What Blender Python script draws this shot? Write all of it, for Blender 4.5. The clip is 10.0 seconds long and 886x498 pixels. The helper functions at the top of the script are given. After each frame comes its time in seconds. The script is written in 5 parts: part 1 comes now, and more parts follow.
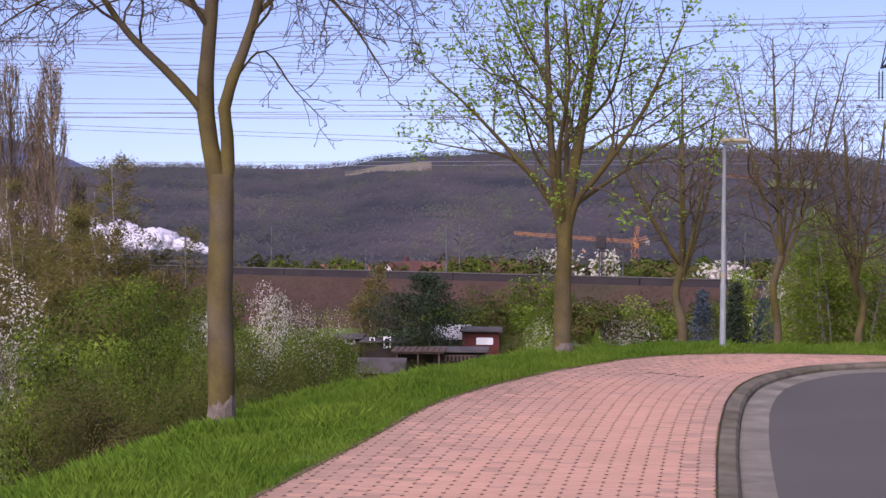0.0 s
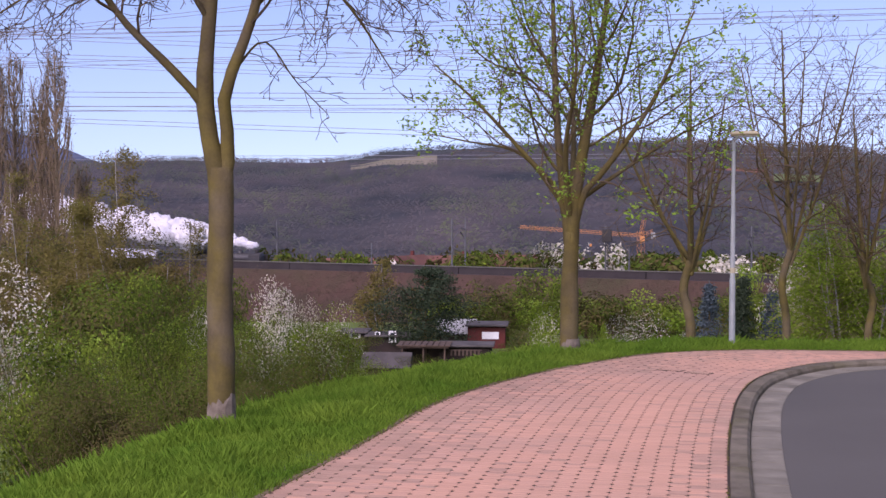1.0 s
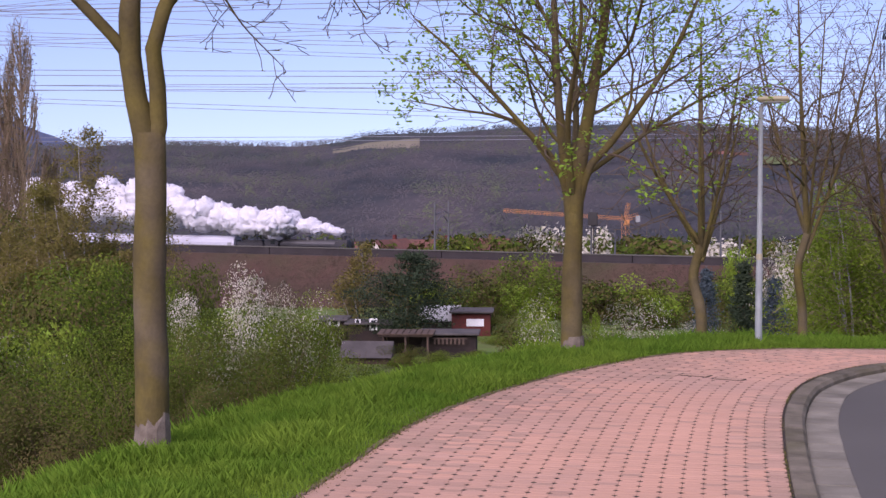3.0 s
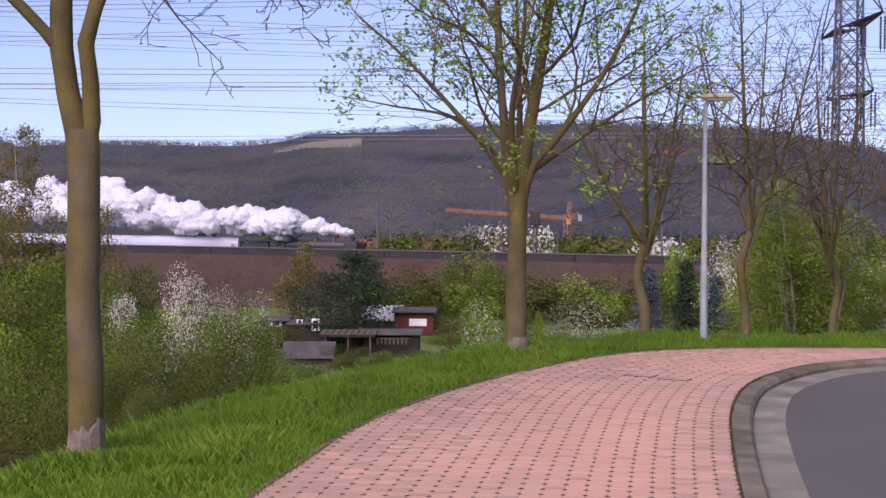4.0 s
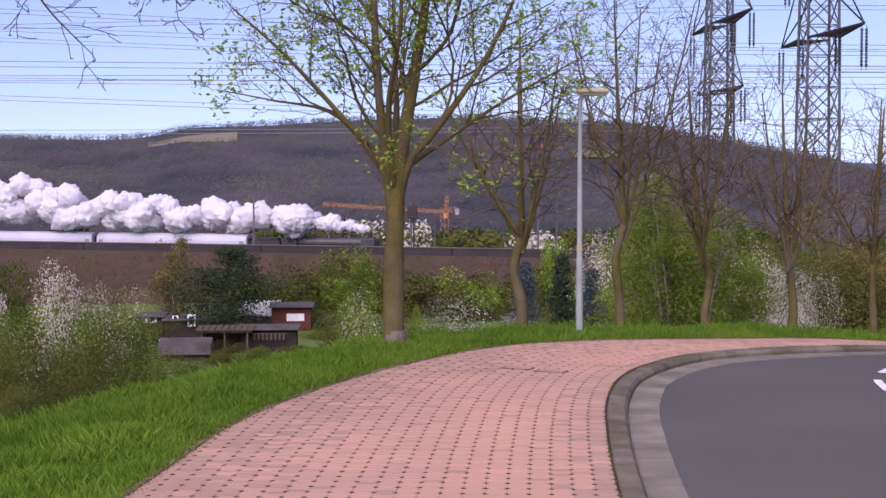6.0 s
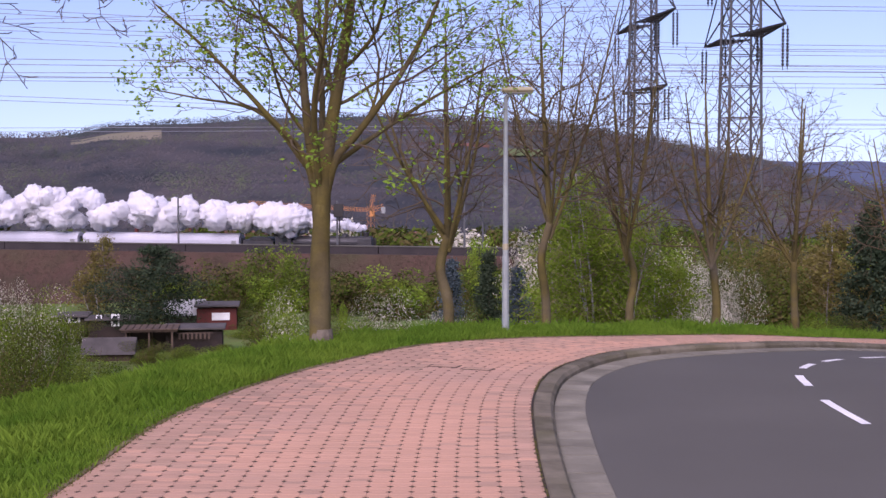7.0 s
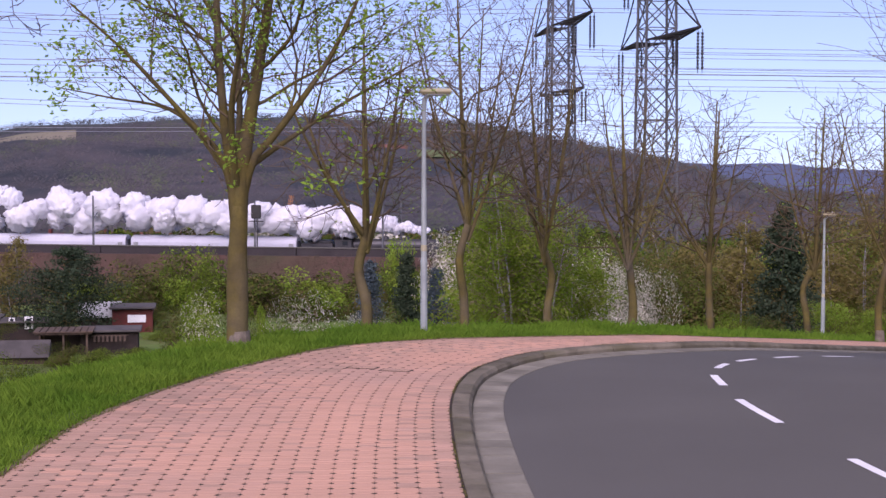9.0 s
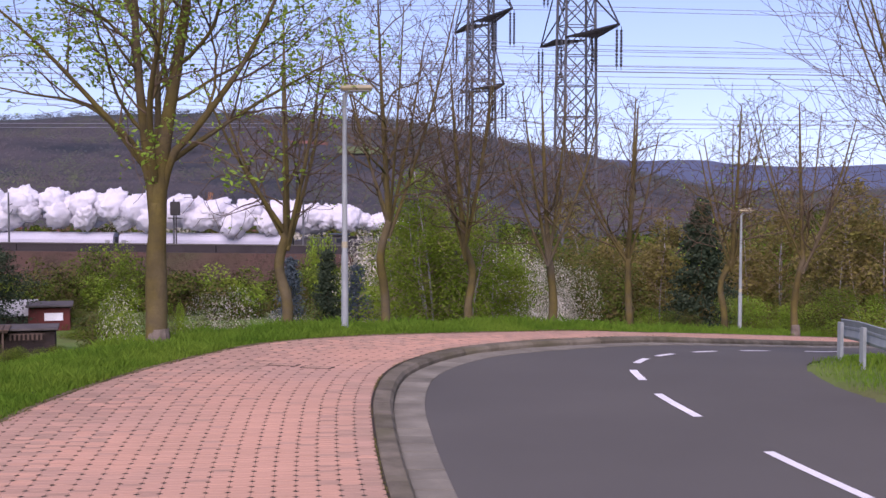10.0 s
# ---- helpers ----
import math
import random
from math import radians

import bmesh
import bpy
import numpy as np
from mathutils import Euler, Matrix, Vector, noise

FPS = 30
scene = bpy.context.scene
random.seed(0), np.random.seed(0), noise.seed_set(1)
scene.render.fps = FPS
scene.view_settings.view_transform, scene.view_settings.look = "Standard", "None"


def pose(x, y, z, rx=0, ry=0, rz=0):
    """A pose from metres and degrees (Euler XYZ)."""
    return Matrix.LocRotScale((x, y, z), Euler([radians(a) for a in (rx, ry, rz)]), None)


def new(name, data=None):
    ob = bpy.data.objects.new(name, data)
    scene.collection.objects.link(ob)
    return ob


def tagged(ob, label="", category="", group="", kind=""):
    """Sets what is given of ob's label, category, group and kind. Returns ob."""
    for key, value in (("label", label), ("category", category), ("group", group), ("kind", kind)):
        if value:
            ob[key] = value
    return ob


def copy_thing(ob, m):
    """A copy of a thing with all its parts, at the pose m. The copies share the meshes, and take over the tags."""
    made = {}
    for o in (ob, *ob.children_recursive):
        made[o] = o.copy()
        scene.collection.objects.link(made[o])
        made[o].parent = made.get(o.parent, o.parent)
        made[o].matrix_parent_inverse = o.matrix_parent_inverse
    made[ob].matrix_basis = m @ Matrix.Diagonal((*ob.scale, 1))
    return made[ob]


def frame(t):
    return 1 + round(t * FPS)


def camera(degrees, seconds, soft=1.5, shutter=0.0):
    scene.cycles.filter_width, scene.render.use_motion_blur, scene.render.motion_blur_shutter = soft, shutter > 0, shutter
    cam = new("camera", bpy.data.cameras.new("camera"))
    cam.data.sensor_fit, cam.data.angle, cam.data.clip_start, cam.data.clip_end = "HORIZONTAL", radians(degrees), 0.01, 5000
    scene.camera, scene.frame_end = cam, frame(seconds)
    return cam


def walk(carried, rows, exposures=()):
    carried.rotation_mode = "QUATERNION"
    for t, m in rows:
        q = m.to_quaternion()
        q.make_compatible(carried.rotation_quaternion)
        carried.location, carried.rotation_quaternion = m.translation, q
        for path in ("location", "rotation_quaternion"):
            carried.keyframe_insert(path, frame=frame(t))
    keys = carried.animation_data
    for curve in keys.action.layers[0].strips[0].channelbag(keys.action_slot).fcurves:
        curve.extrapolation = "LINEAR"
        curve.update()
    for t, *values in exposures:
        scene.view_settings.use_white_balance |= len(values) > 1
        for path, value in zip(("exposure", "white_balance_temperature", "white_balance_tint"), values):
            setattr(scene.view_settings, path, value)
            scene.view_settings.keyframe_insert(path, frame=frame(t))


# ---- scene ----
cam = camera(32.87, 10.0, soft=1.5)
EYE = Vector((0.0, 0.0, 3.3))


def aim(yaw, pitch, roll=0.0, back=0.0):
    m = pose(EYE.x, EYE.y, EYE.z, 90 + pitch, 0, -yaw) @ pose(0, 0, 0, 0, 0, -roll)
    return m @ Matrix.Translation((0, 0, back))


PATH = [(0.0, -3.65, -2.22, -0.09, 5.3), (0.5, -3.85, -2.47, -0.08, 5.3), (1.0, -3.87, -2.46, -0.08, 4.8), (1.5, -3.88, -2.53, -0.06, 3.7),
        (2.0, -4.02, -2.85, -0.05, 2.5), (2.2, -4.0, -2.92, -0.03, 2.0), (2.75, -3.55, -3.05, 0.0, 0.8), (3.3, -2.70, -3.09, 0.08, 0.1), (3.5, -2.25, -3.09, 0.1, 0.0),
        (4.0, -1.01, -3.10, 0.07, 0), (4.5, 0.0, -3.15, 0.08, 0), (5.0, 1.10, -3.24, 0.08, 0), (5.5, 2.27, -3.28, 0.1, 0), (5.7, 2.79, -3.30, 0.1, 0),
        (6.25, 4.5, -3.36, 0.09, 0), (6.8, 6.05, -3.40, 0.08, 0), (7.0, 6.48, -3.40, 0.08, 0), (7.5, 7.10, -3.40, 0.06, 0), (8.0, 7.70, -3.36, 0.02, 0),
        (8.5, 8.51, -3.34, -0.02, 0), (9.0, 9.60, -3.35, -0.07, 0), (9.5, 10.85, -3.43, -0.05, 0), (10.0, 12.62, -3.48, -0.1, 0)]
walk(cam, [(t, aim(*v)) for t, *v in PATH], exposures=[(0.0, 0.68, 6280, 44), (10.0, 0.68, 6280, 44)])

# ---- sky and sun ----
world = bpy.data.worlds.new("sky")
scene.world = world
world.use_nodes = True
wn = world.node_tree
sky = wn.nodes.new("ShaderNodeTexSky")
sky.sky_type, sky.sun_disc = "NISHITA", False
sky.sun_elevation, sky.sun_rotation = radians(38), radians(200)
sky.air_density, sky.dust_density, sky.ozone_density = 1.0, 0.6, 2.6
sky.altitude = 300
wn.nodes["Background"].inputs["Strength"].default_value = 0.1
wn.links.new(sky.outputs[0], wn.nodes["Background"].inputs["Color"])
# thin high haze: the horizon keeps the even blue of the upper sky
way, lifted, unit = wn.nodes.new("ShaderNodeTexCoord"), wn.nodes.new("ShaderNodeVectorMath"), wn.nodes.new("ShaderNodeVectorMath")
lifted.operation, unit.operation = "ADD", "NORMALIZE"
lifted.inputs[1].default_value = (0, 0, 0.10)
wn.links.new(way.outputs["Generated"], lifted.inputs[0])
wn.links.new(lifted.outputs[0], unit.inputs[0])
wn.links.new(unit.outputs[0], sky.inputs["Vector"])
sun = new("sun", bpy.data.lights.new("sun", "SUN"))
sun.data.energy, sun.data.angle, sun.data.color = 3.15, radians(65), (1.0, 0.97, 0.94)
sun.rotation_euler = (radians(48), 0, radians(-22))


# ---- materials ----
def mat(name, base, second=None, rough=0.8, scale=3.0, fine=40.0, bump=0.3, metal=0.0, spread=0.0, per="object", third=None, dist=0.01):
    """Two noise scales between base and second, a fine relief, and a shade of its own for each piece."""
    m = bpy.data.materials.new(name)
    m.use_nodes = True
    nt = m.node_tree
    b = nt.nodes["Principled BSDF"]
    b.inputs["Roughness"].default_value, b.inputs["Metallic"].default_value = rough, metal
    b.inputs["Specular IOR Level"].default_value = 0.5 if rough < 0.6 else (0.3 if rough < 0.84 else 0.15)
    second = second or tuple(c * 0.75 for c in base)
    co = nt.nodes.new("ShaderNodeNewGeometry")
    n1, n2 = nt.nodes.new("ShaderNodeTexNoise"), nt.nodes.new("ShaderNodeTexNoise")
    n1.inputs["Scale"].default_value, n2.inputs["Scale"].default_value = scale, fine
    n1.inputs["Detail"].default_value, n2.inputs["Detail"].default_value = 4, 3
    for n in (n1, n2):
        nt.links.new(co.outputs["Position"], n.inputs["Vector"])
    ramp = nt.nodes.new("ShaderNodeValToRGB")
    ramp.color_ramp.elements[0].position, ramp.color_ramp.elements[1].position = 0.32, 0.68
    ramp.color_ramp.elements[0].color, ramp.color_ramp.elements[1].color = (*base, 1), (*second, 1)
    nt.links.new(n1.outputs["Fac"], ramp.inputs["Fac"])
    out = ramp.outputs["Color"]
    if third:
        mx = nt.nodes.new("ShaderNodeMixRGB")
        r2 = nt.nodes.new("ShaderNodeValToRGB")
        r2.color_ramp.elements[0].position, r2.color_ramp.elements[1].position = 0.5, 0.75
        n3 = nt.nodes.new("ShaderNodeTexNoise")
        n3.inputs["Scale"].default_value, n3.inputs["Detail"].default_value = scale * 0.31, 5
        nt.links.new(co.outputs["Position"], n3.inputs["Vector"])
        nt.links.new(n3.outputs["Fac"], r2.inputs["Fac"])
        nt.links.new(r2.outputs["Color"], mx.inputs["Fac"])
        nt.links.new(out, mx.inputs["Color1"])
        mx.inputs["Color2"].default_value = (*third, 1)
        out = mx.outputs["Color"]
    hs = nt.nodes.new("ShaderNodeHueSaturation")
    nt.links.new(out, hs.inputs["Color"])
    mr = nt.nodes.new("ShaderNodeMapRange")
    mr.inputs["To Min"].default_value, mr.inputs["To Max"].default_value = 0.8, 1.2
    nt.links.new(n2.outputs["Fac"], mr.inputs["Value"])
    val = mr.outputs["Result"]
    if spread:
        src = co.outputs["Random Per Island"]
        if per == "object":
            src = nt.nodes.new("ShaderNodeObjectInfo").outputs["Random"]
        m2 = nt.nodes.new("ShaderNodeMapRange")
        m2.inputs["To Min"].default_value, m2.inputs["To Max"].default_value = 1 - spread, 1 + spread
        nt.links.new(src, m2.inputs["Value"])
        mul = nt.nodes.new("ShaderNodeMath")
        mul.operation = "MULTIPLY"
        nt.links.new(val, mul.inputs[0])
        nt.links.new(m2.outputs["Result"], mul.inputs[1])
        val = mul.outputs["Value"]
    nt.links.new(val, hs.inputs["Value"])
    nt.links.new(hs.outputs["Color"], b.inputs["Base Color"])
    if bump:
        bp = nt.nodes.new("ShaderNodeBump")
        bp.inputs["Strength"].default_value, bp.inputs["Distance"].default_value = bump, dist
        nt.links.new(n2.outputs["Fac"], bp.inputs["Height"])
        nt.links.new(bp.outputs["Normal"], b.inputs["Normal"])
    return m


def leafy(name, base, second, spread=0.35, through_light=0.35, scale=0.8):
    """Leaves: a diffuse coat with light through it, each leaf of its own shade."""
    m = mat(name, base, second, rough=0.85, scale=scale, fine=9.0, bump=0.0, spread=spread, per="island")
    nt = m.node_tree
    b = nt.nodes["Principled BSDF"]
    tr, mix = nt.nodes.new("ShaderNodeBsdfTranslucent"), nt.nodes.new("ShaderNodeMixShader")
    nt.links.new(b.inputs["Base Color"].links[0].from_socket, tr.inputs["Color"])
    mix.inputs[0].default_value = through_light
    nt.links.new(b.outputs[0], mix.inputs[1])
    nt.links.new(tr.outputs[0], mix.inputs[2])
    nt.links.new(mix.outputs[0], nt.nodes["Material Output"].inputs["Surface"])
    return m


M = {
    "grass_ground": mat("grass_ground", (0.09, 0.17, 0.028), (0.12, 0.15, 0.04), 0.95, 0.5, 14, 0.5, third=(0.09, 0.075, 0.035), dist=0.05),
    "grass": leafy("grass", (0.096, 0.20, 0.015), (0.18, 0.285, 0.028), 0.2, 0.45, 0.55),
    "paver": mat("paver", (0.50, 0.285, 0.185), (0.44, 0.26, 0.17), 0.85, 0.8, 60, 0.3, spread=0.05, per="island", third=(0.38, 0.245, 0.175), dist=0.002),
    "joint": mat("joint", (0.055, 0.04, 0.03), (0.035, 0.03, 0.02), 0.95, 3, 80, 0.4, dist=0.004),
    "paver_dirty": mat("paver_dirty", (0.43, 0.26, 0.178), (0.33, 0.215, 0.145), 0.9, 1.5, 60, 0.3, spread=0.08, per="island", third=(0.36, 0.22, 0.15), dist=0.002),
    "kerb": mat("kerb", (0.165, 0.142, 0.10), (0.085, 0.075, 0.048), 0.9, 2.6, 50, 0.5, spread=0.14, third=(0.105, 0.095, 0.05), dist=0.005),
    "gutter": mat("gutter", (0.205, 0.19, 0.142), (0.135, 0.125, 0.092), 0.9, 2.2, 60, 0.4, spread=0.16, third=(0.17, 0.155, 0.115), dist=0.004),
    "asphalt": mat("asphalt", (0.097, 0.092, 0.076), (0.082, 0.078, 0.065), 0.85, 0.25, 120, 0.4, third=(0.104, 0.099, 0.083), dist=0.004),
    "marking": mat("marking", (0.72, 0.71, 0.68), (0.6, 0.59, 0.56), 0.7, 2, 60, 0.2, dist=0.002),
    "bark": mat("bark", (0.125, 0.098, 0.026), (0.078, 0.060, 0.026), 0.95, 2.6, 22, 0.7, third=(0.128, 0.102, 0.068), dist=0.012),
    "bark_grey": mat("bark_grey", (0.21, 0.165, 0.13), (0.14, 0.11, 0.08), 0.95, 1.6, 30, 0.8, third=(0.14, 0.12, 0.06), dist=0.02),
    "limewash": mat("limewash", (0.185, 0.152, 0.115), (0.105, 0.084, 0.06), 0.95, 6, 40, 0.6, dist=0.01),
    "twig": mat("twig", (0.115, 0.082, 0.048), (0.075, 0.055, 0.034), 0.95, 3, 40, 0.2),
    "twig_pale": mat("twig_pale", (0.25, 0.185, 0.115), (0.17, 0.125, 0.08), 0.95, 3, 40, 0.2),
    "zinc": mat("zinc", (0.30, 0.33, 0.30), (0.24, 0.265, 0.245), 0.6, 3, 60, 0.1, metal=0.15),
    "steel_grey": mat("steel_grey", (0.11, 0.115, 0.115), (0.08, 0.08, 0.078), 0.7, 1, 30, 0.1, metal=0.2),
    "steel_arm": mat("steel_arm", (0.035, 0.033, 0.03), (0.025, 0.022, 0.02), 0.8, 1, 30, 0.1),
    "wire": mat("wire", (0.22, 0.22, 0.25), (0.18, 0.18, 0.2), 0.6, 1, 10, 0.0, metal=0.3),
    "leaf_fresh": leafy("leaf_fresh", (0.165, 0.29, 0.026), (0.24, 0.36, 0.045), 0.22, 0.42),
    "leaf_bush": leafy("leaf_bush", (0.048, 0.086, 0.008), (0.082, 0.102, 0.013), 0.16, 0.3),
    "leaf_birch": leafy("leaf_birch", (0.13, 0.215, 0.016), (0.18, 0.235, 0.026), 0.16, 0.4),
    "leaf_brown": leafy("leaf_brown", (0.115, 0.090, 0.030), (0.090, 0.080, 0.026), 0.16, 0.3),
    "bramble": leafy("bramble", (0.072, 0.045, 0.034), (0.052, 0.044, 0.026), 0.12, 0.2),
    "moss": leafy("moss", (0.09, 0.10, 0.02), (0.12, 0.10, 0.03), 0.3, 0.2),
    "needle": leafy("needle", (0.025, 0.042, 0.020), (0.036, 0.052, 0.027), 0.15, 0.1),
    "needle_blue": leafy("needle_blue", (0.05, 0.075, 0.075), (0.075, 0.10, 0.11), 0.2, 0.1),
    "blossom": leafy("blossom", (0.62, 0.58, 0.48), (0.42, 0.40, 0.28), 0.25, 0.3, 1.2),
    "woods": leafy("woods", (0.088, 0.076, 0.074), (0.033, 0.038, 0.040), 0.06, 0.12, 0.017),
    "woods_green": leafy("woods_green", (0.088, 0.104, 0.052), (0.040, 0.050, 0.040), 0.06, 0.12, 0.017),
    "woods_dark": leafy("woods_dark", (0.055, 0.062, 0.06), (0.040, 0.048, 0.042), 0.1, 0.1, 0.010),
    "field": mat("field", (0.20, 0.17, 0.12), (0.16, 0.15, 0.09), 0.95, 0.02, 1, 0.2),
    "meadow": mat("meadow", (0.085, 0.12, 0.04), (0.10, 0.12, 0.05), 0.95, 0.05, 2, 0.2),
    "ballast": mat("ballast", (0.045, 0.038, 0.037), (0.033, 0.028, 0.028), 0.95, 0.4, 12, 0.7, dist=0.05),
    "slope_brown": mat("slope_brown", (0.075, 0.040, 0.032), (0.05, 0.036, 0.024), 0.95, 0.15, 4, 0.6, third=(0.045, 0.05, 0.022), dist=0.2),
    "edging": mat("edging", (0.20, 0.15, 0.095), (0.12, 0.10, 0.05), 0.95, 4, 50, 0.4, spread=0.2, dist=0.004),
    "coach": mat("coach", (0.45, 0.45, 0.48), (0.39, 0.39, 0.42), 0.5, 0.4, 8, 0.05),
    "coach_dark": mat("coach_dark", (0.03, 0.03, 0.035), None, 0.3, 1, 8, 0.0),
    "loco_black": mat("loco_black", (0.022, 0.021, 0.021), (0.035, 0.032, 0.03), 0.45, 1, 12, 0.1),
    "brass": mat("brass", (0.5, 0.35, 0.12), None, 0.35, 1, 12, 0.0, metal=0.9),
    "white_paint": mat("white_paint", (0.78, 0.78, 0.75), (0.68, 0.68, 0.64), 0.6, 1.5, 20, 0.1),
    "steam": leafy("steam", (0.88, 0.87, 0.88), (0.85, 0.84, 0.86), 0.0, 0.55, 0.5),
    "crane_orange": mat("crane_orange", (0.50, 0.20, 0.06), (0.4, 0.18, 0.07), 0.6, 0.6, 8, 0.0),
    "roof_red": mat("roof_red", (0.16, 0.075, 0.055), (0.12, 0.06, 0.048), 0.9, 0.6, 8, 0.2, spread=0.2),
    "wall_house": mat("wall_house", (0.62, 0.56, 0.48), (0.5, 0.45, 0.4), 0.9, 0.3, 6, 0.1, spread=0.15),
    "shed_red": mat("shed_red", (0.13, 0.035, 0.028), (0.09, 0.03, 0.025), 0.85, 1.2, 14, 0.2),
    "shed_dark": mat("shed_dark", (0.028, 0.022, 0.02), (0.045, 0.033, 0.027), 0.9, 1.2, 14, 0.3),
    "felt": mat("felt", (0.095, 0.085, 0.078), (0.06, 0.055, 0.05), 0.95, 1, 14, 0.3),
    "tin": mat("tin", (0.26, 0.265, 0.25), (0.19, 0.195, 0.185), 0.6, 1, 10, 0.1),
    "glass_dark": mat("glass_dark", (0.03, 0.035, 0.04), None, 0.08, 1, 10, 0.0),
    "timber": mat("timber", (0.11, 0.078, 0.055), (0.07, 0.05, 0.038), 0.9, 2, 20, 0.3),
    "lamp_head": mat("lamp_head", (0.42, 0.36, 0.2), (0.33, 0.30, 0.19), 0.7, 4, 30, 0.1),
}


# ---- mesh helpers ----
def link(name, mesh, material, parent=None, label=""):
    ob = new(name, mesh)
    for m in (material if isinstance(material, (list, tuple)) else [material]):
        if m.name not in mesh.materials:
            mesh.materials.append(m)
    if parent:
        ob.parent = parent
    return tagged(ob, label, kind="stuff" if name.endswith("_work") else "")


def part(name, bm, material, parent=None, label="", smooth=False):
    me = bpy.data.meshes.new(name)
    if smooth:
        for f in bm.faces:
            f.smooth = True
    bm.to_mesh(me)
    bm.free()
    return link(name, me, material, parent, label)


def raw(name, verts, faces, material, parent=None, label="", smooth=False, slots=None):
    me = bpy.data.meshes.new(name)
    me.from_pydata([tuple(v) for v in verts], [], [tuple(f) for f in faces])
    if smooth:
        me.polygons.foreach_set("use_smooth", [True] * len(me.polygons))
    if slots is not None:
        me.polygons.foreach_set("material_index", slots)
    return link(name, me, material, parent, label)


def thing(name, m, label, category, group="", kind=""):
    ob = new(name)
    ob.empty_display_size = 0.2
    ob.matrix_basis = m
    return tagged(ob, label, category, group, kind)


def box(bm, cx, cy, cz, sx, sy, sz, bevel=0.0, m=None):
    mm = Matrix.Translation((cx, cy, cz)) @ Matrix.Diagonal((sx, sy, sz, 1))
    if m is not None:
        mm = m @ mm
    geo = bmesh.ops.create_cube(bm, size=1, matrix=mm)
    if bevel:
        vs = set(geo["verts"])
        bmesh.ops.bevel(bm, geom=[e for e in bm.edges if e.verts[0] in vs and e.verts[1] in vs], offset=bevel, segments=1, affect="EDGES")
    return bm


def boxed(name, cx, cy, cz, sx, sy, sz, material, parent, bevel=0.0, label="", m=None):
    return part(name, box(bmesh.new(), cx, cy, cz, sx, sy, sz, bevel, m), material, parent, label)


def tube(bm, a, b, r0, r1, sides=6):
    a, b = Vector(a), Vector(b)
    d = b - a
    if d.length < 1e-6:
        return bm
    q = d.to_track_quat("Z", "Y").to_matrix().to_4x4()
    bmesh.ops.create_cone(bm, cap_ends=True, segments=sides, radius1=r0, radius2=r1, depth=d.length, matrix=Matrix.Translation((a + b) / 2) @ q)
    return bm


class Tubes:
    """Collects tapering tubes along polylines into plain lists."""

    def __init__(self):
        self.v, self.f = [], []

    def line(self, pts, radii, sides=5):
        base, n = len(self.v), len(pts)
        up = Vector((0.13, 0.31, 0.94))
        for i, p in enumerate(pts):
            d = (pts[min(i + 1, n - 1)] - pts[max(i - 1, 0)]).normalized()
            s = d.cross(up)
            s = s.normalized() if s.length > 1e-3 else Vector((1, 0, 0))
            w = d.cross(s)
            for k in range(sides):
                a = 2 * math.pi * k / sides
                self.v.append(p + (s * math.cos(a) + w * math.sin(a)) * radii[i])
        for i in range(n - 1):
            for k in range(sides):
                a, b = base + i * sides + k, base + i * sides + (k + 1) % sides
                self.f.append((a, b, b + sides, a + sides))
        self.f.append(tuple(base + (n - 1) * sides + k for k in range(sides)))


def spline(points, step):
    """Even samples of a Catmull-Rom curve through the points."""
    p = [np.array(q, float) for q in points]
    p = [2 * p[0] - p[1]] + p + [2 * p[-1] - p[-2]]
    out = []
    for i in range(1, len(p) - 2):
        for u in np.linspace(0, 1, 24, endpoint=False):
            out.append(0.5 * (2 * p[i] + (p[i + 1] - p[i - 1]) * u + (2 * p[i - 1] - 5 * p[i] + 4 * p[i + 1] - p[i + 2]) * u * u + (3 * p[i] - p[i - 1] - 3 * p[i + 1] + p[i + 2]) * u ** 3))
    out.append(p[-2])
    out = np.array(out)
    s = np.concatenate([[0], np.cumsum(np.linalg.norm(np.diff(out, axis=0), axis=1))])
    k = np.arange(0, s[-1], step)
    return np.stack([np.interp(k, s, out[:, j]) for j in range(out.shape[1])], 1)


def polar(az, d):
    return d * math.sin(radians(az)), d * math.cos(radians(az))


# ---- the lie of the land ----
KERB = spline([(0.2, -14), (1.4, 0), (2.0, 8), (2.7, 14.5), (3.28, 18.65), (3.71, 20.93), (4.27, 22.86), (5.01, 24.26), (5.95, 25.4), (7.08, 26.25), (8.4, 27.1), (10.2, 28.5),
               (13, 31.2), (18, 36.5), (25, 44.5), (36, 57), (52, 75)], 0.05)
EDGE = spline([(-8, -14), (-5.2, 0), (-3.6, 8), (-2.18, 14.95), (-1.33, 19.27), (0.06, 22.76), (1.97, 25.8), (3.0, 26.75), (4.15, 27.28), (5.4, 27.6), (7.1, 28.2), (9, 29.4), (11.8, 32.2),
               (16.5, 38.2), (23.5, 46.2), (34.5, 58.7), (50, 77)], 0.1)
INNER = spline([(10.0, -14), (10.4, 0), (10.6, 10), (10.65, 19.06), (10.8, 20.95), (11.5, 23.2), (12.5, 24.9), (15.2, 28.0), (19.6, 33.0), (26, 40.5), (37, 53), (56, 74)], 0.2)


def road_z(x, y):
    u = np.asarray(0.8 * x + 0.6 * y - 19.0)
    return np.where(u < 0, 0.0, np.where(u < 8, -0.115 * u * u / 16, -0.115 * (u - 4)))


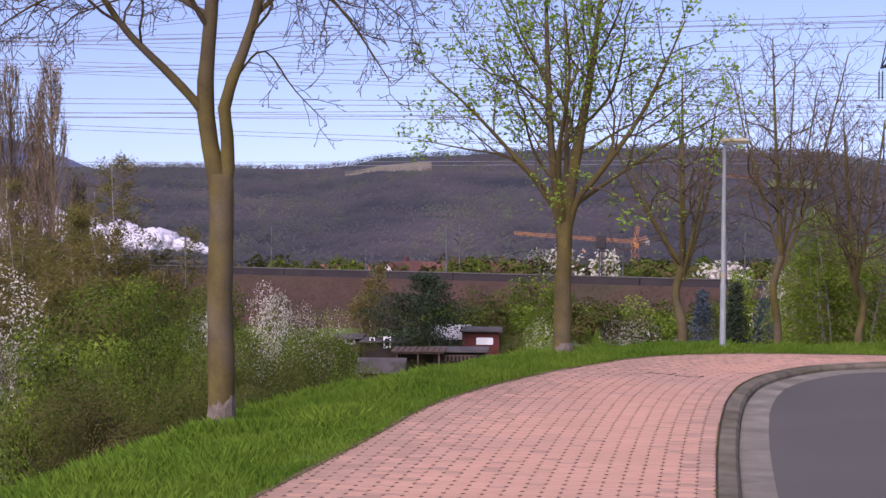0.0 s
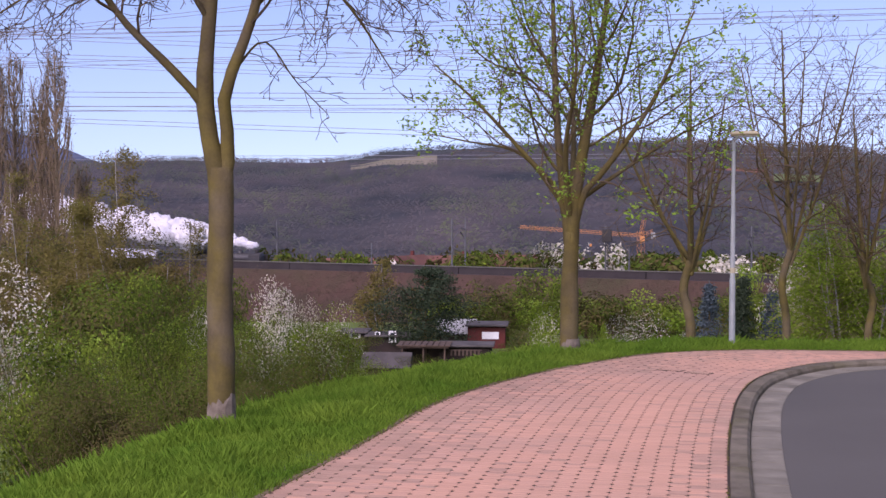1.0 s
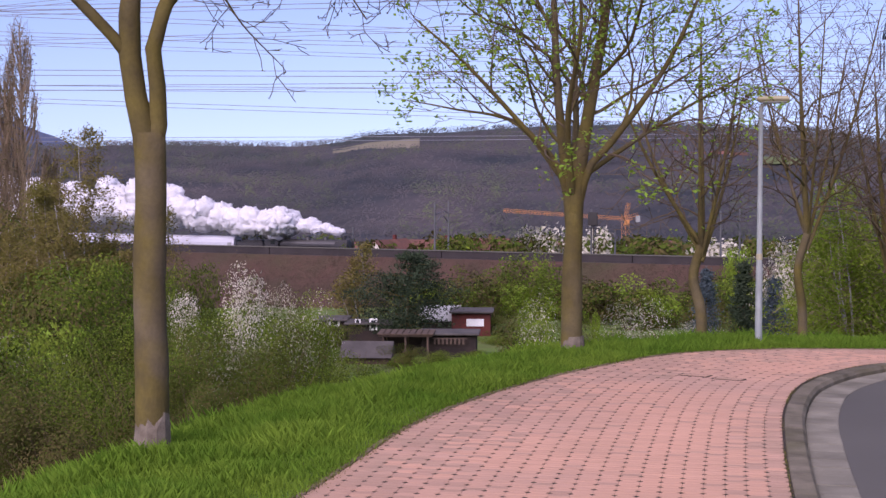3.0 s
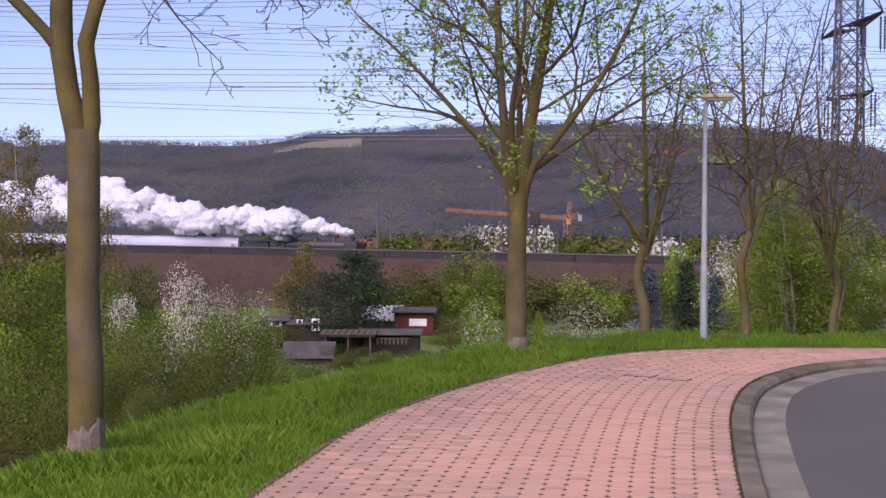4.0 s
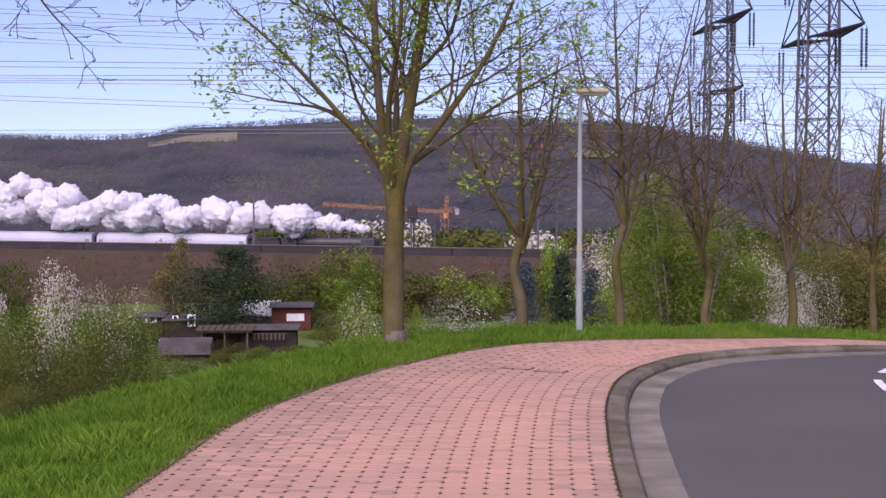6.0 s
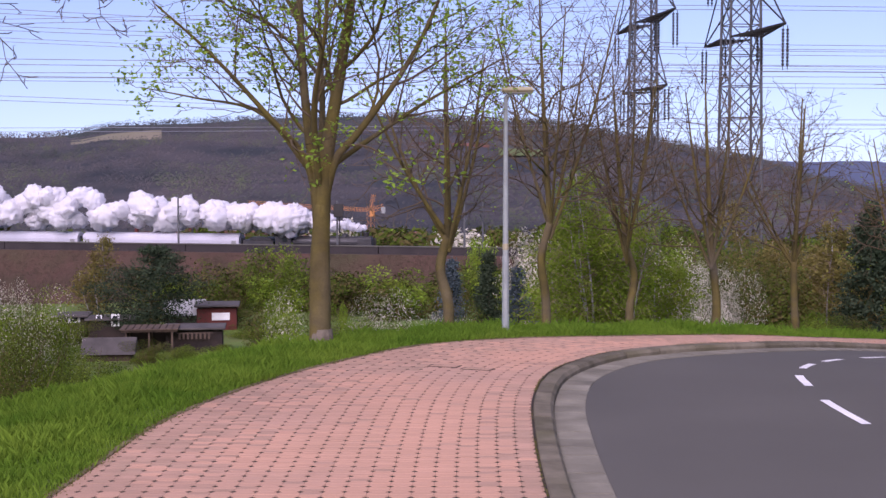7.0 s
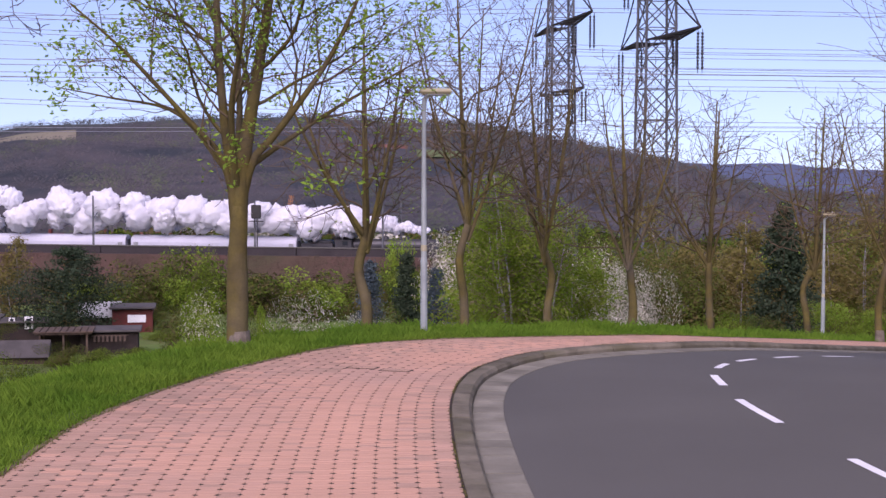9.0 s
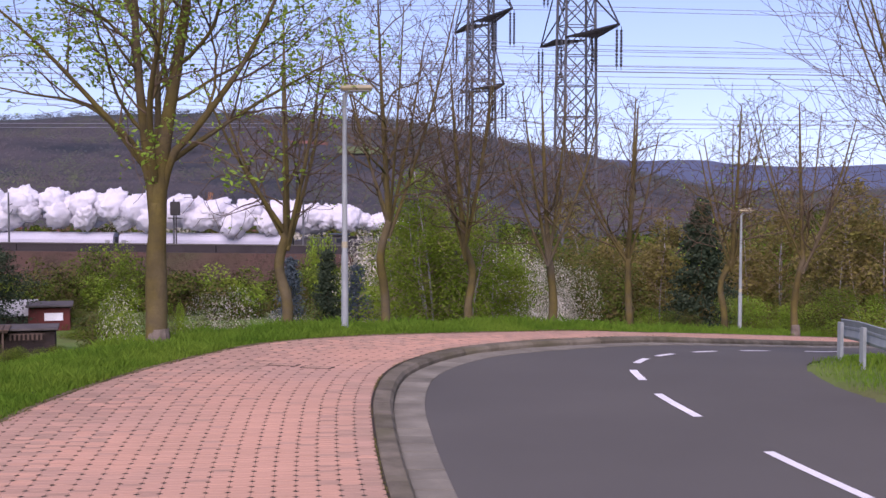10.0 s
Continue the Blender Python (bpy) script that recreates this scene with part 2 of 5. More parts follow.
def beyond(x, y, curve, side=1):
    """Distance to the curve, positive to its left side."""
    c = curve[::4]
    d2 = (x[:, None] - c[None, :, 0]) ** 2 + (y[:, None] - c[None, :, 1]) ** 2
    i = np.clip(d2.argmin(1), 0, len(c) - 2)
    t = c[i + 1] - c[i]
    s = t[:, 0] * (y - c[i, 1]) - t[:, 1] * (x - c[i, 0])
    return np.sqrt(d2.min(1)) * np.where(s > 0, 1, -1) * side


AZ = np.array([-180, -40, -30, -25, -22.5, -19, -17.5, -15.5, -12, -8.5, -7.1, -6.0, -2.6, 0.6, 4.6, 9.0, 10.8, 14.7, 18.1, 20.2, 22.4, 25.6, 29, 40, 180])
EL = np.array([1.0, 1.0, 1.0, 1.0, 1.0, 1.05, 1.1, 1.2, 1.15, 1.15, 1.3, 1.55, 1.75, 1.9, 1.95, 1.75, 1.65, 1.0, 0.30, -0.35, -0.85, -1.0, -0.9, -0.5, 1.0])


def wave(x, y, s, seed=0.0):
    return np.array([noise.noise((a * s + seed, b * s - seed, seed)) for a, b in zip(x, y)])


def land_z(x, y):
    x, y = np.atleast_1d(np.asarray(x, float)), np.atleast_1d(np.asarray(y, float))
    e = beyond(x, y, EDGE)
    i = beyond(x, y, INNER, -1)
    r = np.hypot(x, y)
    az = np.degrees(np.arctan2(x, y))
    base = np.maximum(road_z(x, y), -6.5)
    floor = np.interp(r, [0, 60, 85, 110, 160, 230, 300, 420], [-5.5, -6.8, -8.5, -9.0, -12.5, -18.0, -23.0, -25.0])
    eo = np.maximum(e, 0)
    wide = np.clip(0.8 * x + 0.6 * y - 19.0, 0, 10)
    lip = 3.2 + 0.8 * wide
    bank = np.where(eo < lip, (0.10 - 0.001 * wide) * eo, (0.10 - 0.001 * wide) * lip + 0.42 * (eo - lip))
    z = np.where(e > 0, np.maximum(base - bank, np.minimum(floor, base - 0.3)), base - 0.22)
    z = np.where(i > 0.1, base - 0.08 + 0.03 * np.minimum(i, 12), z)
    z = np.where((e > 0) & (r > 60), np.minimum(z, floor), z)
    ridge = 3.3 + 1500 * np.tan(np.radians(np.interp(az, AZ, EL) - 0.3))
    k = np.clip((r - 420) / 1080, 0, 1)
    far = -25 + (ridge + 25) * (0.55 * k + 0.45 * k * k * (3 - 2 * k))
    far = np.where(r > 1500, ridge - (r - 1500) * 0.02, far)
    return np.where(r > 420, far + (wave(x, y, 0.008) * 7 + wave(x, y, 0.02, 3.0) * 2.5) * np.sin(np.pi * k) ** 0.6, z)


def at(az, d):
    x, y = polar(az, d)
    return x, y, float(land_z(x, y)[0])


# ---- ground sheet ----
def build_ground():
    azs = np.concatenate([np.arange(-180, -40, 5.0), np.arange(-40, 50, 0.5), np.arange(50, 180, 5.0)])
    rs = np.concatenate([np.arange(1.0, 60, 0.5), np.geomspace(60, 4500, 62)])
    a, r = np.meshgrid(np.radians(azs), rs, indexing="ij")
    x, y = (r * np.sin(a)).ravel(), (r * np.cos(a)).ravel()
    z = np.concatenate([land_z(x[k:k + 4000], y[k:k + 4000]) for k in range(0, len(x), 4000)])
    n, m = len(azs), len(rs)
    v = list(zip(x, y, z)) + [(0, 0, -0.22)]
    f, s = [], []
    for i in range(n):
        j = (i + 1) % n
        f.append((n * m, j * m, i * m))
        s.append(0)
        for k in range(m - 1):
            f.append((i * m + k, j * m + k, j * m + k + 1, i * m + k + 1))
            s.append(0 if rs[k] < 420 else (2 if rs[k] > 1275 and -7.6 < azs[i] < 4.5 else 1))
    g = raw("ground", v, f, [M["grass_ground"], M["woods"], M["woods_dark"]], smooth=True, slots=s)
    tagged(g, "grassy bank falling to a wooded river valley", "ground", kind="structure")


build_ground()


def distant_hills():
    """Ridges at the end of the valley, behind everything else, painted hazy blue."""
    azs = np.arange(-34, 44, 0.25)
    el = np.interp(azs, [-34, -24, -21.5, -20.3, -19.2, -17.6, -16.8, 10, 14, 17, 18.5, 20, 22, 24, 26, 29, 33, 44], [1.8, 2.0, 2.1, 2.05, 1.75, 1.15, 0.8, -0.6, -0.5, -0.2, -0.02, -0.12, -0.05, -0.25, -0.33, -0.22, -0.1, 0.2])
    el = el + np.array([0.03 * noise.noise((a * 1.3, 0, 1)) + 0.015 * noise.noise((a * 6, 0, 2)) for a in azs])
    v, f = [], []
    for a, e in zip(azs, el):
        for r, q in ((3200, -3.0), (4100, e), (4400, e - 0.4)):
            x, y = polar(a, r)
            v.append((x, y, 3.3 + r * math.tan(radians(q))))
    for i in range(len(azs) - 1):
        for k in range(2):
            f.append((i * 3 + k, i * 3 + 3 + k, i * 3 + 4 + k, i * 3 + 1 + k))
    # bluish base plus a faint blue emission stand in for the haze of distance
    m = mat("far_haze_glow", (0.035, 0.042, 0.05), (0.03, 0.034, 0.04), 0.95, 0.004, 0.02, 0.0)
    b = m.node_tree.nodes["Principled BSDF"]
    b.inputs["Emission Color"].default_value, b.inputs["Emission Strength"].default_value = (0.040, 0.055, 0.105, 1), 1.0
    tagged(raw("backdrop", v, f, m), "hills at the end of the valley with haze painted as a blue glow", "hills", kind="structure")


distant_hills()


def normals(c):
    t = np.gradient(c, axis=0)
    t /= np.linalg.norm(t, axis=1)[:, None]
    return np.stack([-t[:, 1], t[:, 0]], 1)


KN = normals(KERB)


def off(i, v, dz=0.0):
    p = KERB[i] + KN[i] * v
    return (p[0], p[1], float(road_z(p[0], p[1])) + dz)


def ribbon(name, left, right, dz, material, across=1, **tags):
    v, f = [], []
    for a, b in zip(left, right):
        for k in range(across + 1):
            p = a + (b - a) * k / across
            v.append((p[0], p[1], float(road_z(p[0], p[1])) + dz))
    w = across + 1
    for i in range(len(left) - 1):
        for k in range(across):
            f.append((i * w + k, (i + 1) * w + k, (i + 1) * w + k + 1, i * w + k + 1))
    ob = raw(name, v, f, material, smooth=True)
    if tags:
        tagged(ob, **tags)
    return ob


def resample(c, n):
    s = np.concatenate([[0], np.cumsum(np.linalg.norm(np.diff(c, axis=0), axis=1))])
    k = np.linspace(0, s[-1], n)
    return np.stack([np.interp(k, s, c[:, 0]), np.interp(k, s, c[:, 1])], 1)


road = ribbon("road", resample(KERB - KN * 0.69, 160), resample(INNER, 160), -0.12, M["asphalt"], 10,
              label="dark grey asphalt road bending downhill past the pavement", category="road", kind="structure")
pavement = ribbon("pavement", resample(EDGE, 160), resample(KERB, 160), -0.004, M["joint"], 6,
                  label="footway of reddish concrete paving blocks with dark drainage joints", category="pavement", kind="structure")


def prism(name, ring_a, ring_b, material, parent, label=""):
    n = len(ring_a)
    v = list(ring_a) + list(ring_b)
    f = [tuple(range(n))[::-1], tuple(range(n, 2 * n))] + [(k, (k + 1) % n, n + (k + 1) % n, n + k) for k in range(n)]
    return raw(name, v, f, material, parent, label)


def kerb_ring(i, dz):
    return [off(i, 0.0, -0.2), off(i, -0.27, -0.2), off(i, -0.265, -0.05 + dz), off(i, -0.225, dz - 0.002), off(i, -0.02, dz + 0.006), off(i, 0.0, dz - 0.01)]


def build_kerbs():
    kerb = thing("kerb", Matrix(), "weathered concrete kerb with moss in its back joint", "kerb", kind="structure")
    gutter = thing("gutter", Matrix(), "pale concrete gutter slabs along the kerb", "gutter", kind="structure")
    rng = random.Random(4)
    lo = int(np.argmin(np.abs(KERB[:, 1] - 4)))
    for i in range(lo, len(KERB) - 22, 20):
        dz = rng.uniform(-0.004, 0.004)
        if KERB[i][1] < 60:
            ra, rb = kerb_ring(i, dz), kerb_ring(i + 20, dz)
            prism("kerb_stone", [tuple(Vector(p).lerp(Vector(q), 0.012)) for p, q in zip(ra, rb)], rb, M["kerb"], kerb)
    for i in range(lo, len(KERB) - 12, 10):
        if KERB[i][1] > 50:
            break
        dz = rng.uniform(-0.003, 0.003)
        ring = lambda j: [off(j, -0.275, -0.25), off(j, -0.705, -0.25), off(j, -0.705, -0.112 + dz), off(j, -0.69, -0.106 + dz), off(j, -0.29, -0.10 + dz), off(j, -0.275, -0.106 + dz)]
        va, vb = ring(i), ring(i + 10)
        va = [tuple(Vector(p) + (Vector(q) - Vector(p)) * 0.045) for p, q in zip(va, vb)]
        prism("gutter_slab", va, vb, M["gutter"], gutter)
    edging = thing("edging", Matrix(), "low mossy concrete edging between paving and grass", "edging", kind="structure")
    en = normals(EDGE)
    lo = int(np.argmin(np.abs(EDGE[:, 1] - 6)))

    def eoff(i, v, dz):
        p = EDGE[i] + en[i] * v
        return (p[0], p[1], float(road_z(p[0], p[1])) + dz)
    for i in range(lo, len(EDGE) - 12, 10):
        if EDGE[i][1] > 50:
            break
        dz = rng.uniform(0.0, 0.012)
        ring = lambda j: [eoff(j, 0, -0.2), eoff(j, 0, dz - 0.002), eoff(j, 0.012, dz + 0.004), eoff(j, 0.07, dz + 0.004), eoff(j, 0.08, dz - 0.002), eoff(j, 0.09, -0.2)]
        prism("edging_stone", ring(i), ring(i + 10), M["edging"], edging)


build_kerbs()


def build_dashes():
    lines = thing("lane_marking", Matrix(), "broken white centre line painted on the asphalt", "road marking", kind="structure")
    mid = spline([(7.45, 6.0), (7.46, 13.64), (7.5, 16.15), (7.61, 18.51), (7.78, 20.46), (8.05, 21.82), (8.30, 22.93), (8.64, 23.75), (9.11, 24.55), (9.6, 25.15), (10.1, 25.65), (10.9, 26.35), (12.2, 27.5),
                  (13.3, 28.6), (15, 30.3), (18, 33.5), (23, 39)], 0.05)
    mn = normals(mid)
    for y0, y1 in ((6.2, 8.7), (13.64, 16.1), (18.5, 20.45), (21.75, 22.95), (23.85, 24.6), (25.05, 25.6), (26.1, 26.75), (27.5, 28.6), (30.2, 32.2)):
        a, b = int(np.argmin(np.abs(mid[:, 1] - y0))), int(np.argmin(np.abs(mid[:, 1] - y1)))
        v, f = [], []
        for i in np.linspace(a, b, 9).astype(int):
            for w in (-0.065, 0.065):
                p = mid[i] + mn[i] * w
                v.append((p[0], p[1], float(road_z(p[0], p[1])) - 0.115))
        f = [(2 * k, 2 * k + 1, 2 * k + 3, 2 * k + 2) for k in range(8)]
        raw("dash", v, f, M["marking"], lines)


build_dashes()


# ---- railway across the valley ----
RA, RP = 20.0, 215.0
RN, RT = Vector((math.sin(radians(RA)), math.cos(radians(RA)), 0)), Vector((math.cos(radians(RA)), -math.sin(radians(RA)), 0))
RAIL_Z = -11.9


def rail(s, v=0.0, z=0.0):
    """A place s metres along the line and v metres beyond it."""
    p = RN * (RP + v) + RT * s
    return Vector((p.x, p.y, RAIL_Z + z))


RM = Matrix(((RT.x, RN.x, 0, rail(0).x), (RT.y, RN.y, 0, rail(0).y), (0, 0, 1, RAIL_Z), (0, 0, 0, 1)))


def build_railway():
    line = thing("railway_embankment", RM, "brown overgrown railway embankment with parapet wall and ballast", "railway", kind="structure")
    prof = [(-16, -7.5), (-9.5, -1.9), (-6.2, 1.5), (-5.8, 1.55), (-5.8, -0.8), (7, -0.8), (7, -0.3), (8, -0.5), (22, -8)]
    v, f, n = [], [], len(prof)
    rng = random.Random(2)
    ss = list(range(-420, 421, 10))
    for s in ss:
        for a, b in prof:
            v.append((s, a + rng.uniform(-0.3, 0.3) * (b < -1), b + rng.uniform(-0.2, 0.2) * (b < -1)))
    for i in range(len(ss) - 1):
        for k in range(n - 1):
            f.append((i * n + k, i * n + k + 1, (i + 1) * n + k + 1, (i + 1) * n + k))
    slots = [(0 if k in (0, 1, 7) else 1) for i in range(len(ss) - 1) for k in range(n - 1)]
    raw("embankment", v, f, [M["slope_brown"], M["ballast"]], line, slots=slots)
    bm = bmesh.new()
    for s in range(-420, 420, 30):
        box(bm, s + 15, -5.4, 2.05, 29.9, 0.5, 1.25, 0.05)
    part("parapet", bm, M["ballast"], line)
    bm = bmesh.new()
    box(bm, 0, -5.4, 2.67, 840, 0.7, 0.16, 0.02)
    part("coping", bm, M["asphalt"], line, "grey coping along the parapet")
    bm = bmesh.new()
    for yy in (-2.6, -1.1, 2.0, 3.5):
        box(bm, 0, yy, -0.02, 840, 0.07, 0.16)
    part("rails", bm, M["steel_grey"], line)


build_railway()


def build_coach():
    co = thing("railway_coach", Matrix(), "white passenger coach with a smooth pale roof", "railway coach", "coaches of the steam train")
    prof = [(-1.35, 0.9), (-1.42, 1.1), (-1.42, 2.9), (-1.3, 3.4), (-0.95, 3.75), (-0.4, 3.92), (0.4, 3.92), (0.95, 3.75), (1.3, 3.4), (1.42, 2.9), (1.42, 1.1), (1.35, 0.9)]
    v, f, n = [], [], len(prof)
    for x in (-12.9, -12.7, 12.7, 12.9):
        k = 0.96 if abs(x) > 12.8 else 1.0
        v += [(x, a * k, (b - 2.4) * k + 2.4) for a, b in prof]
    for i in range(3):
        f += [(i * n + k, i * n + (k + 1) % n, (i + 1) * n + (k + 1) % n, (i + 1) * n + k) for k in range(n)]
    f += [tuple(range(n))[::-1], tuple(range(3 * n, 4 * n))]
    raw("body", v, f, M["coach"], co)
    for k in range(9):
        boxed("window", -10.4 + 2.6 * k, -1.425, 1.9, 1.5, 0.03, 0.85, M["coach_dark"], co, 0.0, "dark tinted coach window")
    for sx in (-12.1, 12.1):
        boxed("door", sx, -1.43, 1.95, 0.75, 0.03, 1.9, M["tin"], co)
    boxed("gangway", 13.05, 0, 2.2, 0.3, 1.2, 2.2, M["coach_dark"], co, 0.04)
    boxed("underframe", 0, 0, 0.75, 22, 2.3, 0.35, M["loco_black"], co, 0.03)
    for sx in (-9.5, 9.5):
        bm = bmesh.new()
        box(bm, sx, 0, 0.5, 3.4, 2.1, 0.3, 0.03)
        for wx in (-1.25, 1.25):
            for wy in (-0.75, 0.75):
                tube(bm, (sx + wx, wy - 0.07, 0.46), (sx + wx, wy + 0.07, 0.46), 0.46, 0.46, 14)
        part("bogie", bm, M["loco_black"], co)
    return co


def build_loco():
    lo = thing("steam_locomotive", Matrix(), "black steam locomotive with tender under a white plume", "locomotive")
    bm = bmesh.new()
    tube(bm, (-1, 0, 2.75), (9.3, 0, 2.75), 0.95, 0.92, 18)
    tube(bm, (9.3, 0, 2.75), (11.2, 0, 2.75), 0.96, 0.96, 18)
    tube(bm, (11.2, 0, 2.75), (11.38, 0, 2.75), 0.9, 0.6, 18)
    part("boiler", bm, M["loco_black"], lo)
    part("chimney", tube(bmesh.new(), (10.3, 0, 3.55), (10.3, 0, 4.3), 0.36, 0.44, 12), M["loco_black"], lo)
    for x in (7.0, 3.8):
        bm = bmesh.new()
        tube(bm, (x, 0, 3.5), (x, 0, 4.0), 0.5, 0.42, 12)
        tube(bm, (x, 0, 4.0), (x, 0, 4.14), 0.42, 0.15, 12)
        part("dome", bm, M["loco_black"], lo)
    bm = bmesh.new()
    box(bm, -2.3, 0, 2.55, 2.6, 2.8, 2.2, 0.08)
    box(bm, -2.4, 0, 3.85, 3.0, 2.9, 0.3, 0.14)
    part("cab", bm, M["loco_black"], lo)
    boxed("cab_window", -2.0, -1.41, 3.05, 0.8, 0.03, 0.6, M["glass_dark"], lo)
    for sy in (-1.35, 1.35):
        boxed("smoke_deflector", 10.4, sy, 2.75, 2.2, 0.04, 1.3, M["loco_black"], lo, 0.01)
        boxed("running_board", 4.5, sy * 0.9, 1.65, 13.4, 0.6, 0.08, M["loco_black"], lo)
    for wx in (0.6, 2.7, 4.8, 6.9):
        for sy in (-0.75, 0.75):
            part("wheel", tube(bmesh.new(), (wx, sy - 0.07, 0.85), (wx, sy + 0.07, 0.85), 0.85, 0.85, 18), M["loco_black"], lo)
    for wx in (9.2, 11.0):
        for sy in (-0.75, 0.75):
            part("wheel", tube(bmesh.new(), (wx, sy - 0.07, 0.5), (wx, sy + 0.07, 0.5), 0.5, 0.5, 14), M["loco_black"], lo)
    boxed("frame", 4.2, 0, 1.15, 14.8, 1.1, 0.5, M["loco_black"], lo)
    boxed("buffer_beam", 12.2, 0, 1.25, 0.25, 2.6, 0.5, M["shed_red"], lo, 0.02)
    for sy in (-0.85, 0.85):
        part("buffer", tube(bmesh.new(), (12.3, sy, 1.25), (12.8, sy, 1.25), 0.12, 0.24, 12), M["white_paint"], lo)
        part("headlamp", tube(bmesh.new(), (12.1, sy, 1.75), (12.35, sy, 1.75), 0.16, 0.2, 12), M["white_paint"], lo)
    bm = bmesh.new()
    box(bm, -6.3, 0, 2.1, 4.9, 2.7, 1.9, 0.1)
    box(bm, -6.0, 0, 3.2, 3.6, 2.2, 0.5, 0.15)
    part("tender", bm, M["loco_black"], lo)
    for wx in (-7.9, -6.2, -4.5):
        for sy in (-0.75, 0.75):
            part("wheel", tube(bmesh.new(), (wx, sy - 0.07, 0.5), (wx, sy + 0.07, 0.5), 0.5, 0.5, 14), M["loco_black"], lo)
    return lo


# ---- trees ----
def sprig(pts, n):
    """A polyline through the points, with n steps a leg."""
    return [Vector(p) for p in spline(pts, max(0.02, sum((Vector(b) - Vector(a)).length for a, b in zip(pts, pts[1:])) / n))] + [Vector(pts[-1])]


def grow(T, tips, start, way, length, r, depth, rng, lift=0.12, wander=0.16, spread=(32, 62), gap=0.45, thin=0.0035, droop=0.0, ratio=0.62):
    """A limb from start that wanders, tapers and forks again until it is a twig."""
    steps = max(3, int(length / 0.28)) if depth > 0 else 3
    pts, radii, d = [start.copy()], [r], way.normalized()
    for i in range(steps):
        d = (d + Vector((rng.gauss(0, wander), rng.gauss(0, wander), rng.gauss(0, wander) + lift - droop * (i / steps)))).normalized()
        pts.append(pts[-1] + d * (length / steps))
        radii.append(max(thin, r * (1 - 0.8 * (i + 1) / steps)))
    T[0 if r > 0.03 else 1].line(pts, radii, 7 if r > 0.06 else (5 if r > 0.02 else 3))
    if depth == 0:
        tips.append((pts[-1], d))
        tips.append((pts[-2], d))
        return
    branch_along(T, tips, pts, radii, length, depth, rng, lift, wander, spread, gap, thin, droop, ratio)


def branch_along(T, tips, pts, radii, length, depth, rng, lift, wander, spread, gap, thin, droop, ratio, first=0.22):
    n = max(2, int(length * (1 - first) / gap))
    side = rng.uniform(0, 6.28)
    for k in range(n):
        u = first + (1 - first) * (k + rng.uniform(0.2, 0.8)) / n
        i = min(len(pts) - 2, int(u * (len(pts) - 1)))
        p = pts[i].lerp(pts[i + 1], u * (len(pts) - 1) - i)
        t = (pts[i + 1] - pts[i]).normalized()
        side += 2.4 + rng.uniform(-0.5, 0.5)
        s = t.orthogonal().normalized()
        s = Matrix.Rotation(side, 3, t) @ s
        a = radians(rng.uniform(*spread))
        w = t * math.cos(a) + s * math.sin(a)
        ln = length * ratio * (1.15 - 0.75 * u) * rng.uniform(0.7, 1.25)
        grow(T, tips, p, w, max(0.18, ln), max(thin, min(radii[i] * 0.6, 0.011 * max(0.3, ln))), depth - 1, rng, lift, wander, spread, gap * 0.72, thin, droop, ratio)


def leaf_mesh(name, places, size, rng, material, parent, flat=0.5, cluster=1, loose=0.1, label="", core=None, facing=None, jitter=0.3):
    """Small four-sided leaves at the places, cluster of them at each."""
    n = len(places) * cluster
    p = np.repeat(np.array([tuple(q) for q in places], float), cluster, 0)
    r = np.random.RandomState(rng.randrange(1 << 30))
    p += r.normal(0, loose, (n, 3))
    a = r.normal(0, 1, (n, 3))
    a[:, 2] *= flat
    a /= np.linalg.norm(a, axis=1)[:, None]
    c = r.normal(0, 1, (n, 3))
    if core is not None or facing is not None:
        q = (p - np.array(core)) if core is not None else np.repeat(np.array([facing], float), n, 0)
        q = q / (np.linalg.norm(q, axis=1)[:, None] + 1e-6) + r.normal(0, jitter, (n, 3))
        a = np.cross(q, c)
        a /= np.linalg.norm(a, axis=1)[:, None]
        c = q
    b = np.cross(a, c)
    b /= np.linalg.norm(b, axis=1)[:, None]
    s = size * r.uniform(0.6, 1.3, (n, 1))
    v = np.stack([p - a * s, p + b * s * 0.45, p + a * s, p - b * s * 0.45], 1).reshape(-1, 3)
    me = bpy.data.meshes.new(name)
    me.vertices.add(4 * n)
    me.vertices.foreach_set("co", v.ravel())
    me.loops.add(4 * n)
    me.loops.foreach_set("vertex_index", np.arange(4 * n))
    me.polygons.add(n)
    me.polygons.foreach_set("loop_start", np.arange(0, 4 * n, 4))
    me.update(calc_edges=True)
    return link(name, me, material, parent, label)


